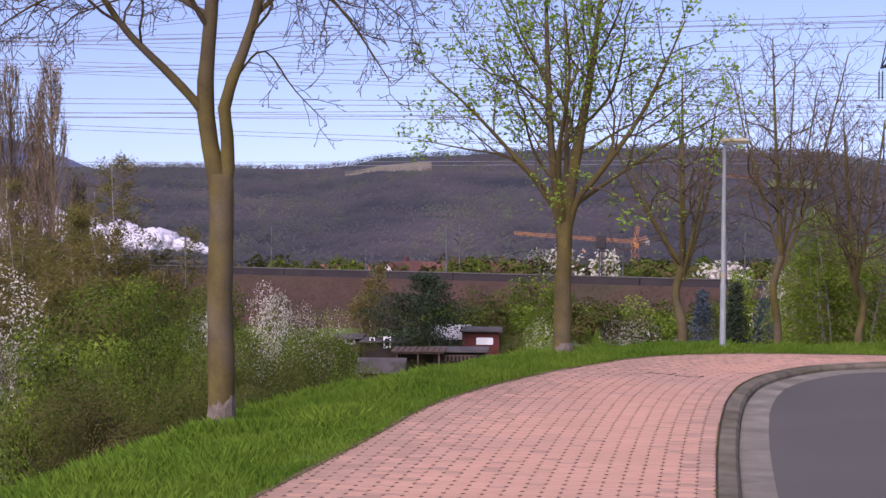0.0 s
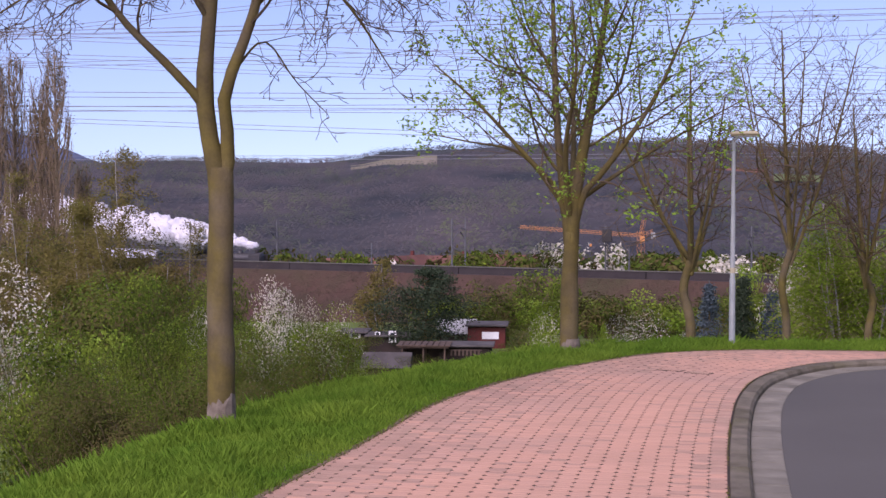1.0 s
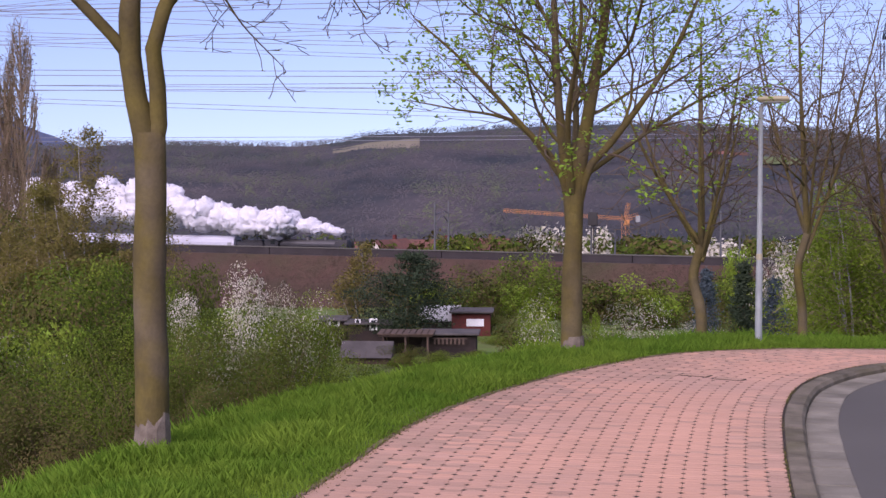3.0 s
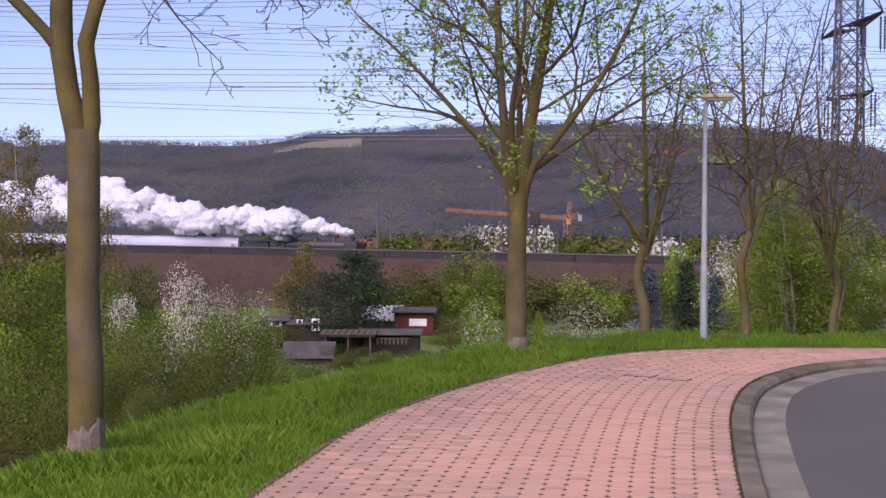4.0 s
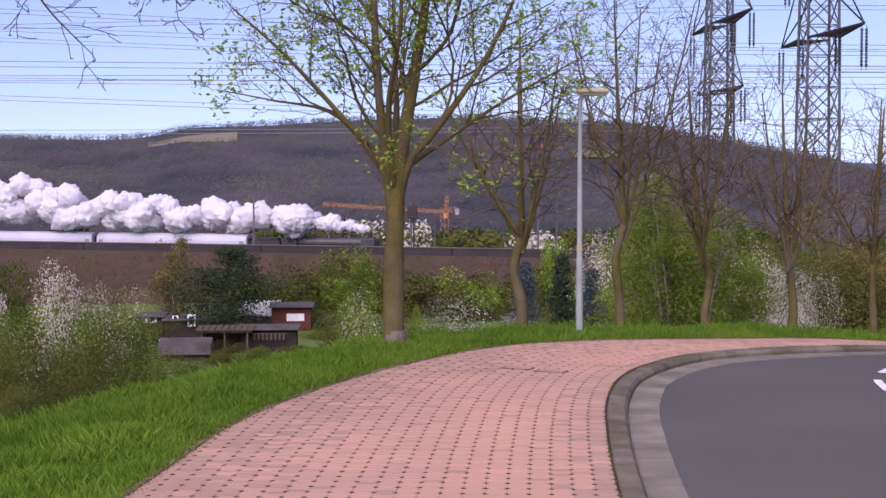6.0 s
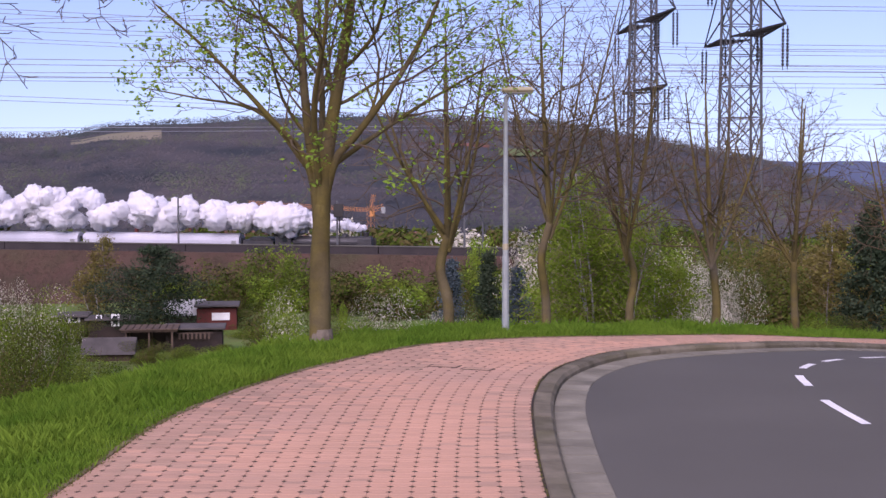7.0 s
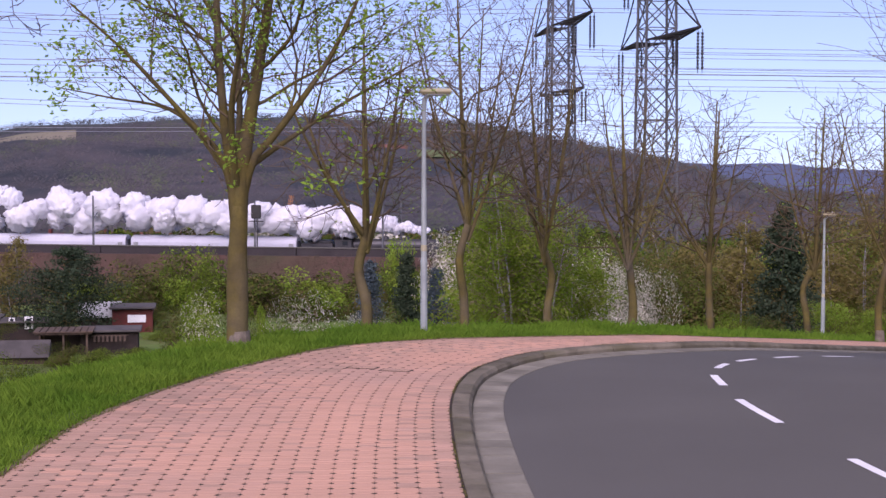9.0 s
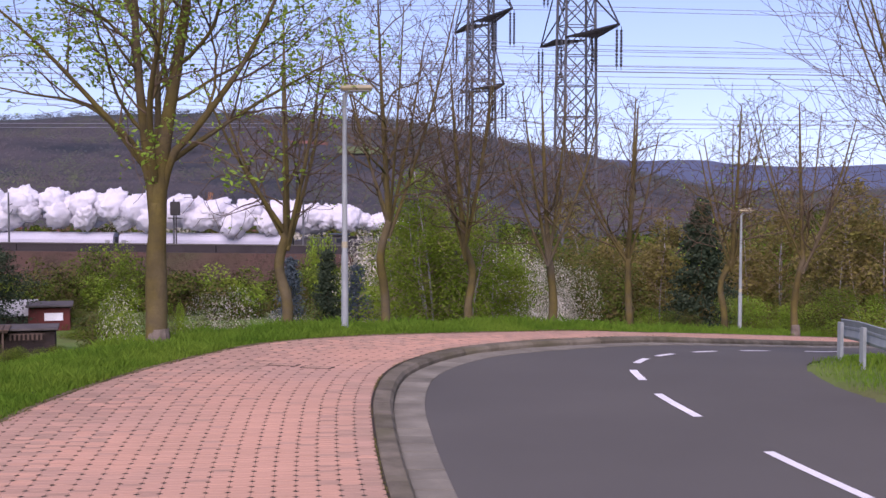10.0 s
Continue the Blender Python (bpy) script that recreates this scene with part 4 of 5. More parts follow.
def conifer(az, d, w, el, material, label, seed, tiers=13, pine=False):
    x, y, z = at(az, d)
    h = el_top(d, el) - z + 0.3
    t = thing("conifer", pose(x, y, z - 0.3), label, "conifer", "conifers in the gardens")
    rng = random.Random(seed)
    raw_t = Tubes()
    raw_t.line([Vector((0, 0, 0)), Vector((0.05, 0, h * 0.5)), Vector((0, 0.03, h))], [0.022 * h, 0.014 * h, 0.01], 8)
    raw("trunk", raw_t.v, raw_t.f, M["bark"], t)
    pts, B = [], Tubes()
    for k in range(tiers):
        u = (k + 0.6) / tiers
        zz = h * ((0.12 if pine else 0.06) + (0.86 if pine else 0.92) * u)
        reach = w * 0.5 * ((math.sin((0.30 + 0.64 * u) * math.pi) ** 0.8) if pine else (1 - u) ** 0.8 + 0.04)
        for j in range(9):
            a = rng.uniform(0, 6.28)
            rr = reach * rng.uniform(0.65, 1.15)
            tip = Vector((math.cos(a) * rr, math.sin(a) * rr, zz + (0.12 * rr if pine else -0.22 * rr) + rng.gauss(0, 0.1)))
            B.line([Vector((0, 0, zz)), tip * 0.5 + Vector((0, 0, zz * 0.5 + 0.08 * rr)), tip], [0.03, 0.02, 0.006], 3)
            for m in range(230 if pine else 110):
                q = Vector((0, 0, zz)).lerp(tip, 0.25 + 0.8 * rng.random() ** 0.7)
                s = 0.16 * rr + 0.06
                pts.append(q + Vector((rng.gauss(0, s), rng.gauss(0, s), rng.gauss(0, s * (0.42 if pine else 0.45)) - 0.05)))
    raw("bough_work", B.v, B.f, M["bark"], t)
    leaf_mesh("needles", pts, 0.011 * h if not pine else 0.1, rng, M[material], t, flat=0.7)
    return t


def birch(az, d, w, el, seed, label="slender birch with white stem and thin green veil of leaves", leaves="leaf_birch", n=2600, stems=3, size=0.075, lean=0.1):
    x, y, z = at(az, d)
    h = el_top(d, el) - z
    rng = random.Random(seed)
    t = thing("birch", pose(x, y, z - 0.2), label, "tree", "young birches")
    pts = []
    for s in range(stems):
        S, F = Tubes(), Tubes()
        base = Vector((rng.gauss(0, 0.12) * w, rng.gauss(0, 0.12) * w, 0))
        top = Vector((base.x * 2.2, base.y * 2.2, h * (1 if s == 0 else rng.uniform(0.6, 0.92))))
        line = [base.lerp(top, u) + Vector((math.sin(u * 5 + s), math.cos(u * 4 + s), 0)) * lean * 2.2 * u for u in np.linspace(0, 1, 12)]
        S.line(line, [0.055 * (1 - 0.9 * i / 11) + 0.006 for i in range(12)], 7)
        for k in range(70):
            u = rng.uniform(0.12, 0.98)
            p = base.lerp(top, u)
            a, ln = rng.uniform(0, 6.28), w * 0.5 * (0.35 + 0.75 * math.sin(math.pi * min(1, u * 0.9 + 0.12))) * rng.uniform(0.5, 1.0)
            q = p + Vector((math.cos(a), math.sin(a), 0.55)) * ln * 0.7
            e = q + Vector((math.cos(a) * 0.35 * ln, math.sin(a) * 0.35 * ln, -0.25 * ln))
            F.line([p, p.lerp(q, 0.5) + Vector((0, 0, 0.05 * ln)), q, e], [0.014, 0.01, 0.006, 0.004], 3)
            for m in range(n // (70 * stems)):
                v = rng.random()
                c = p.lerp(q, 0.3 + 0.7 * v) if rng.random() < 0.6 else q.lerp(e, v)
                pts.append(c + Vector((rng.gauss(0, 0.12), rng.gauss(0, 0.12), rng.gauss(0, 0.16) - 0.1)))
        raw("stem", S.v, S.f, M["birch_bark"], t, smooth=True)
        raw("twig_work", F.v, F.f, M["twig_pale"], t)
    leaf_mesh("leaves", pts, size, rng, M[leaves], t)
    return t


def poplar(az, d, w, el, seed, n=5):
    x, y, z = at(az, d)
    h = el_top(d, el) - z
    rng = random.Random(seed)
    t = thing("poplar", pose(x, y, z - 0.3), "tall leafless poplar with upright brown twigs", "tree", "row of poplars")
    S, F, tips = Tubes(), Tubes(), []
    S.line([Vector((0, 0, 0)), Vector((0.1, 0, h * 0.5)), Vector((0, 0, h))], [0.28, 0.17, 0.02], 8)
    for k in range(170):
        u = rng.uniform(0.12, 0.95)
        p = Vector((0, 0, h * u))
        a, ln = rng.uniform(0, 6.28), h * 0.22 * (1.1 - u) + 0.8
        b = p + Vector((math.cos(a), math.sin(a), 2.0)).normalized() * ln * 0.6 * (w / 4)
        e = b + Vector((math.cos(a) * 0.12, math.sin(a) * 0.12, 1)) * ln * 0.7
        F.line([p, b, e], [0.05, 0.032, 0.012], 3)
        for m in range(5):
            q = b.lerp(e, rng.random())
            F.line([q, q + Vector((rng.gauss(0, 0.22), rng.gauss(0, 0.22), rng.uniform(0.6, 1.5)))], [0.02, 0.01], 3)
            tips.append(q + Vector((rng.gauss(0, 0.2), rng.gauss(0, 0.2), rng.uniform(0.3, 1.2))))
    raw("trunk", S.v, S.f, M["bark_grey"], t)
    raw("twig_work", F.v, F.f, M["twig_pale"], t)
    leaf_mesh("bud_work", tips, 0.09, rng, M["leaf_brown"], t, cluster=2, loose=0.15)
    return t


M["birch_bark"] = mat("birch_bark", (0.36, 0.34, 0.30), (0.22, 0.21, 0.18), 0.8, 3, 30, 0.3, third=(0.12, 0.11, 0.09), dist=0.005)


def near_plants():
    for row in (("green", -8.5, 40, 3.6, -4.75, 0), ("olive", -10.4, 37, 3.6, -5.5, 0), ("green", -12.6, 43, 4.0, -5.2, 1), ("olive", -14.3, 36, 3.6, -6.7, 1), ("green", -7.3, 45, 3.2, -6.6, 1),
                ("green", -16.4, 47, 4.2, -4.8, 0), ("green", -14.6, 52, 4.0, -4.9, 1), ("brown", -17.4, 29, 3.4, -7.0, 0), ("olive", -19.6, 33, 4.0, -6.4, 1), ("olive", -12.4, 33, 2.6, -7.6, 0)):
        plant(*row[:5], variant=row[5], leaf=0.034)
    for row in (("bright", -18.6, 50, 4.5, -4.6, 0), ("green", -20.3, 48, 4.5, -3.9, 0), ("olive", -17.9, 60, 5, -3.6, 0), ("white", -20.6, 58, 3.5, -3.2, 0), ("white", -11.4, 62, 1.9, -3.9, 0), ("white", -12.7, 64, 1.7, -4.2, 1),
                ("pale", -8.3, 80, 2.2, -4.25, 0), ("white", -8.9, 76, 1.4, -4.6, 0), ("pale", -10.3, 66, 3.0, -4.9, 1), ("olive", -4.6, 88, 2.6, -6.7, 0), ("green", -3.3, 84, 2.4, -6.9, 1),
                ("pale", 0.75, 70, 2.0, -4.75, 1), ("bright", 2.65, 76, 1.3, -4.85, 0), ("olive", -0.5, 80, 3.4, -5.4, 1), ("olive", 1.6, 74, 2.4, -5.6, 0)):
        plant(*row[:5], variant=row[5], leaf=0.065)
    for row in (("pale", 3.6, 60, 2.4, -5.5, 0), ("white", 5.5, 50, 1.9, -5.15, 0), ("white", 6.1, 52, 1.3, -5.5, 1), ("olive", 4.5, 58, 2.2, -5.9, 0), ("white", 9.9, 56, 1.1, -5.95, 1), ("olive", 7.8, 62, 2.4, -5.2, 1),
                ("white", 16.0, 70, 2.4, -3.25, 0), ("white", 17.1, 71, 2.1, -3.5, 1), ("white", 16.6, 72, 2.2, -3.3, 1), ("pale", 15.6, 82, 2.6, -3.6, 1), ("bright", 20.5, 56, 1.9, -5.5, 0), ("olive", 21.8, 57, 2.0, -5.6, 1), ("bright", 24.5, 58, 2.8, -4.75, 0),
                ("bright", 25.7, 56, 2.2, -5.0, 0), ("olive", 27.0, 58, 3.0, -4.4, 0), ("bright", 28.3, 54, 3.0, -4.6, 0), ("bright", 12.0, 57, 2.6, -4.9, 0), ("bright", 14.0, 60, 1.8, -4.6, 0)):
        plant(*row[:5], variant=row[5], leaf=0.055)
    conifer(-4.6, 106, 7.0, -3.2, "needle", "dark green spreading pine beside the garden huts", 3, tiers=8, pine=True)
    conifer(6.8, 80, 2.6, -3.75, "needle_blue", "blue-grey spruce in the gardens", 4)
    conifer(8.2, 72, 2.2, -3.4, "needle", "narrow dark green conifer in the gardens", 5)
    conifer(9.35, 74, 2.4, -4.0, "needle_blue", "blue-grey spruce in the gardens", 6)
    conifer(22.4, 72, 4.8, -1.4, "needle", "tall dark spruce behind the bend", 7, tiers=18)
    birch(-6.3, 112, 3.0, -2.75, 3, n=6000, label="pale young birch by the railway", leaves="leaf_olive", size=0.1)
    for az, d, w, el, seed, n in ((-16.9, 80, 6.0, 1.7, 4, 34000), (-14.9, 84, 4.5, -1.3, 14, 18000), (-18.5, 78, 5.0, -0.4, 15, 20000), (-20.3, 86, 5.5, 0.7, 16, 18000), (-15.9, 74, 4.6, -1.2, 17, 18000)):
        birch(az, d, w, el, seed, n=n, label="tall birch with thin yellow-green leaves", leaves="leaf_olive", stems=4, size=0.075)
    birch(12.9, 58, 5.0, -0.25, 5, n=25000, stems=5, size=0.062)
    birch(11.2, 60, 4.2, -1.2, 6, n=21000, stems=4, size=0.062)
    birch(14.0, 59, 3.2, -1.9, 7, n=15000, stems=4, size=0.062)
    for az, d, w, el, seed in ((25.2, 84, 6.0, -0.9, 21), (27.2, 80, 6.0, -0.5, 22), (29.6, 78, 6.0, -0.2, 23), (23.9, 96, 6.0, -1.3, 24), (19.3, 98, 6.0, -1.6, 25), (20.9, 92, 5.0, -2.0, 26)):
        birch(az, d, w, el, seed, n=9000, label="olive-brown tree coming into thin leaf beyond the bend", leaves="leaf_olive", stems=4, size=0.12)
    for row in (("olive", -16.6, 84, 6.0, -1.6), ("brown", -19.4, 92, 6.0, -1.4), ("olive", -18.2, 86, 5.0, -2.0), ("brown", -20.8, 95, 6.0, -1.0), ("green", -15.2, 70, 4.5, -2.9), ("green", -17.6, 66, 5.0, -3.1), ("green", -13.6, 76, 4.0, -3.3)):
        plant(*row, variant=1, leaf=0.06)
    for row in (("green", -11.6, 96, 4.0, -5.0), ("olive", -10.4, 100, 4.0, -4.9), ("brown", -9.3, 104, 4.0, -5.0), ("green", -8.4, 98, 3.5, -5.4), ("olive", -7.4, 102, 3.0, -5.8), ("green", -9.9, 88, 4.0, -5.4), ("olive", -12.8, 92, 4.0, -4.9),
                ("olive", -7.0, 112, 3.0, -5.9), ("brown", -5.0, 118, 3.5, -5.6), ("green", -3.9, 101, 1.6, -6.95), ("olive", -1.0, 112, 3.5, -5.5), ("green", -0.9, 104, 3.0, -6.2), ("brown", -7.9, 100, 3.0, -6.5), ("green", -5.3, 100, 2.0, -7.2),
                ("brown", -3.0, 122, 4.5, -5.4), ("olive", -1.7, 120, 4.0, -5.1), ("green", -4.9, 89.5, 1.6, -7.1), ("olive", -3.4, 91, 1.8, -7.1), ("green", -2.0, 93, 1.6, -7.0)):
        plant(*row, variant=0, leaf=0.065)
    for az, d, el, s in ((-18.9, 118, 5.0, 1), (-19.5, 119, 3.6, 2), (-20.4, 121, 4.6, 3), (-21.2, 118, 5.1, 4), (-17.9, 122, 0.2, 5)):
        poplar(az, d, 4.0, el, s)


M["leaf_olive"] = leafy("leaf_olive", (0.165, 0.155, 0.034), (0.18, 0.14, 0.042), 0.15, 0.4)
near_plants()


def valley_fill():
    """Garden trees and scrub below and beyond the railway."""
    rng = random.Random(15)
    for k in range(70):
        az = rng.uniform(-4.5, 15) if k < 40 else rng.uniform(-21, 33)
        d = rng.uniform(120, 178)
        if -13.5 < az < -5 and k >= 40:
            continue
        plant(rng.choice(("green", "olive", "olive", "bright", "brown")), az, d, rng.uniform(4, 8), -3.9 - rng.random() * 0.7 + (0.45 if -1.5 < az < 1 and rng.random() < 0.5 else 0), variant=rng.randrange(2), leaf=0.125)
    plant("green", 0.1, 165, 7.0, -2.75, variant=0, leaf=0.125)
    plant("bright", -0.4, 160, 6.0, -3.1, variant=1, leaf=0.125)
    plant("olive", -1.7, 150, 6.5, -3.5, variant=0, leaf=0.125)
    plant("white", 9.75, 130, 3.8, -2.3, variant=1, leaf=0.125)
    plant("bright", 7.95, 205, 4.4, -2.45, variant=0, leaf=0.125)
    for k in range(46):
        az = rng.uniform(14.5, 33)
        d = rng.uniform(85, 190)
        plant(rng.choice(("olive", "bright", "olive", "green")), az, d, rng.uniform(4, 8), -2.3 - rng.random() * 1.3 + (0.9 if az > 24 else 0), variant=rng.randrange(2), leaf=0.05 if d < 118 else 0.125)
    for k in range(95):
        az = rng.uniform(-22, 33)
        d = rng.uniform(236, 340)
        el = -2.75 + rng.random() * 0.45
        plant("white" if rng.random() < 0.06 else rng.choice(("olive", "brown", "olive", "brown", "green")), az, d, rng.uniform(7, 13), el, variant=rng.randrange(2), leaf=0.2)
    for az, w in ((0.9, 7), (1.8, 6), (2.5, 6)):
        plant("white", az, 244, w, -2.25, variant=0, leaf=0.2)


valley_fill()


def brambles():
    """Leafless scrub all over the railway slope."""
    rng = random.Random(33)
    spots = []
    while len(spots) < 34000:
        s, v = rng.uniform(-190, 150), rng.uniform(-15.5, -6.4)
        lump = noise.noise((s * 0.22, v * 0.3, 5))
        if lump < -0.25:
            continue
        p = rail(s, v, float(np.interp(v, [-16, -9.5, -6.2], [-7.5, -1.9, 1.5])))
        spots.append(p + Vector((0, 0, rng.random() * 0.9 * (0.6 + lump) - 0.05)))
    ob = leaf_mesh("bramble_scrub", spots, 0.14, rng, M["bramble"], None, loose=0.12, facing=(-0.3, -0.8, 0.5), jitter=0.15)
    tagged(ob, "brown leafless bramble scrub on the railway slope", "scrub", kind="stuff")


brambles()


# ---- huts and houses ----
def hut(az, d, w, deep, el0, el1, wall, roof, label, yaw=0, kind="flat", windows=(), door=None, z=None):
    x, y, g = at(az, d)
    top = el_top(d, el1)
    base = min(g, el_top(d, el0))
    h = top - base
    t = thing("garden_hut", pose(x, y, base, 0, 0, yaw), label, "hut", "huts of the allotment gardens")
    boxed("wall", 0, 0, h / 2 - 0.1, w, deep, h - 0.1, M[wall], t, 0.02)
    if kind == "flat":
        boxed("roof", 0, -0.1, h, w + 0.4, deep + 0.5, 0.14, M[roof], t, 0.03)
    else:
        bm = bmesh.new()
        rise = deep * 0.28
        vs = [bm.verts.new(p) for p in ((-w / 2 - 0.25, -deep / 2 - 0.3, h - 0.2), (w / 2 + 0.25, -deep / 2 - 0.3, h - 0.2), (w / 2 + 0.25, 0, h + rise), (-w / 2 - 0.25, 0, h + rise), (-w / 2 - 0.25, deep / 2 + 0.3, h - 0.2), (w / 2 + 0.25, deep / 2 + 0.3, h - 0.2))]
        for q in ((0, 1, 2, 3), (3, 2, 5, 4), (0, 3, 4), (1, 5, 2), (0, 4, 5, 1)):
            bm.faces.new([vs[i] for i in q])
        part("roof", bm, M[roof], t)
    for wx, wz, ww, wh in windows:
        win = boxed("window", wx, -deep / 2 - 0.02, wz, ww, 0.06, wh, M["white_paint"], t, 0.01, "white window frame")
        boxed("pane", wx, -deep / 2 - 0.052, wz, ww * 0.6, 0.03, wh * 0.66, M["glass_dark"], win)
    if door:
        boxed("door", door[0], -deep / 2 - 0.03, door[1], door[2], 0.06, door[3], M[door[4]], t, 0.01)
    return t


hut(-2.1, 112, 2.9, 3.0, -6.6, -5.42, "shed_red", "felt", "dark red garden hut with a flat roof", windows=[], door=(0.3, 1.55, 1.3, 0.55, "white_paint"))
hut(-3.3, 114, 2.6, 3.0, -6.6, -5.65, "shed_dark", "tin", "low garden hut with a pale tin roof", kind="gable")
hut(-6.0, 106, 3.0, 2.6, -6.6, -5.85, "shed_dark", "felt", "dark timber garden hut with white windows", windows=[(-0.75, 1.5, 0.4, 0.4), (0.35, 1.35, 0.55, 0.85)])
hut(-7.4, 108, 2.0, 2.6, -6.6, -5.7, "shed_dark", "felt", "small dark garden hut", windows=[(0.2, 1.5, 0.8, 0.5)])
hut(-2.95, 96, 3.5, 2.4, -7.5, -6.25, "shed_dark", "felt", "black tarred shed with a row of small panes")
hut(-6.1, 92, 2.7, 2.4, -7.6, -7.0, "timber", "felt", "low timber shed with grey felt roof", kind="gable")


def pergola():
    x, y, z = at(-4.6, 95)
    h = el_top(95, -6.3) - z
    t = thing("pergola", pose(x, y, z), "open dark timber shelter with a flat boarded roof", "pergola")
    for px in (-1.4, 0, 1.4):
        for py in (-1.1, 1.1):
            boxed("post", px, py, h / 2, 0.12, 0.12, h, M["timber"], t, 0.01)
    for k in range(9):
        boxed("board", -1.6 + 0.4 * k, 0, h + 0.08, 0.34, 2.8, 0.08, M["timber"], t)
    boxed("beam", 0, -1.2, h, 3.4, 0.1, 0.18, M["timber"], t)
    boxed("back_wall", 0, 1.2, h / 2, 3.2, 0.06, h - 0.05, M["shed_dark"], t)
    boxed("side_wall", -1.5, 0.3, h / 2, 0.06, 1.7, h - 0.05, M["shed_dark"], t)
    x, y, z = at(-2.95, 94.5)
    t = thing("lattice_panel", pose(x, y, el_top(94.5, -6.62)), "pale lattice of small panes fixed to the shed wall", "lattice")
    for k in range(8):
        boxed("slat", -0.95 + 0.26 * k, -0.1, 0, 0.13, 0.04, 0.34, M["timber"], t)
    boxed("rail", 0, -0.07, 0.2, 2.2, 0.04, 0.06, M["timber"], t)


pergola()


def house(az, d, w, deep, el, yaw, label="village house with a red tiled roof"):
    x, y, z = at(az, d)
    top = el_top(d, el)
    h = max(5.0, top - z - deep * 0.42)
    t = thing("house", pose(x, y, top - h - deep * 0.42, 0, 0, yaw), label, "house", "village houses beyond the railway")
    bm = bmesh.new()
    r = deep * 0.42
    v = [bm.verts.new(p) for p in ((-w / 2, -deep / 2, 0), (w / 2, -deep / 2, 0), (w / 2, deep / 2, 0), (-w / 2, deep / 2, 0), (-w / 2, -deep / 2, h), (w / 2, -deep / 2, h), (w / 2, deep / 2, h), (-w / 2, deep / 2, h), (-w / 2, 0, h + r), (w / 2, 0, h + r))]
    for q in ((0, 1, 5, 4), (1, 2, 6, 9, 5), (2, 3, 7, 6), (3, 0, 4, 8, 7), (0, 3, 2, 1)):
        bm.faces.new([v[i] for i in q])
    part("wall", bm, M["wall_house"], t)
    for s in (-1, 1):
        bm = bmesh.new()
        e = deep / 2 + 0.5
        drop = 0.5 / (deep / 2) * r
        a = [(-w / 2 - 0.4, s * e, h - drop), (w / 2 + 0.4, s * e, h - drop), (w / 2 + 0.4, 0, h + r + 0.05), (-w / 2 - 0.4, 0, h + r + 0.05)]
        vv = [bm.verts.new(p) for p in a] + [bm.verts.new((p[0], p[1], p[2] + 0.2)) for p in a]
        for q in ((0, 1, 2, 3), (4, 5, 6, 7), (0, 1, 5, 4), (1, 2, 6, 5), (2, 3, 7, 6), (3, 0, 4, 7)):
            bm.faces.new([vv[i] for i in q])
        part("roof", bm, M["roof_red"], t)
    boxed("chimney", w * 0.2, 0.6, h + r + 0.3, 0.6, 0.6, 1.6, M["shed_red"], t)
    for k in range(int(w / 3)):
        boxed("window", -w / 2 + 1.6 + 3 * k, -deep / 2 - 0.02, h - 1.6, 1.1, 0.08, 1.3, M["glass_dark"], t)


for az, d, w, deep, el, yaw in ((-3.5, 330, 12, 9, -2.75, 10), (-1.9, 320, 14, 9, -2.7, -20), (-0.4, 335, 13, 10, -2.85, 70), (0.6, 345, 11, 9, -2.8, 5), (-7.6, 330, 12, 9, -2.85, 15), (4.6, 350, 12, 9, -2.8, 30),
                                (-5.2, 310, 11, 9, -2.75, 60), (18.7, 330, 10, 8, -3.1, 20), (6.4, 955, 10, 8, 0.58, 10), (7.2, 965, 11, 8, 0.62, -10), (7.9, 958, 11, 8, 0.58, 20), (5.5, 968, 10, 8, 0.6, 35)):
    house(az, d, w, deep, el, yaw)


# ---- crane and railway masts ----
def crane():
    x, y, z = at(3.73, 420)
    top = el_top(420, -1.75)
    t = thing("tower_crane", pose(x, y, z), "orange tower crane standing in the village", "crane")
    h = top - z

    def truss(name, a, b, w):
        bm = bmesh.new()
        a, b = Vector(a), Vector(b)
        d = (b - a).normalized()
        s = d.orthogonal().normalized() * w / 2
        u = d.cross(s)
        n = max(3, int((b - a).length / (w * 1.2)))
        for k in range(n):
            p, q = a.lerp(b, k / n), a.lerp(b, (k + 1) / n)
            c = [s + u, s - u, -s - u, u - s]
            for i in range(4):
                strut(bm, p + c[i], q + c[i], 0.065)
                strut(bm, p + c[i], q + c[(i + 1) % 4], 0.05)
        part(name, bm, M["crane_orange"], t)
    truss("mast", (0, 0, 0), (0, 0, h), 1.5)
    truss("jib", (0, 0, h - 1.2), (-34, 3, h + 1.0), 0.7)
    truss("counter_jib", (0, 0, h - 1.2), (3.5, -0.4, h - 0.2), 1.0)
    truss("tower_head", (0, 0, h - 1), (0.8, 0, h + 3.2), 0.8)
    boxed("counterweight", 3.4, -0.4, h - 1.2, 1.2, 1.4, 1.8, M["tin"], t, 0.05)
    boxed("cab", 0.3, -1.2, h - 2.2, 1.4, 1.2, 1.6, M["crane_orange"], t, 0.1)
    boxed("hook_block", -14, 1.2, h - 4.0, 0.6, 0.6, 0.8, M["crane_orange"], t, 0.1)


crane()


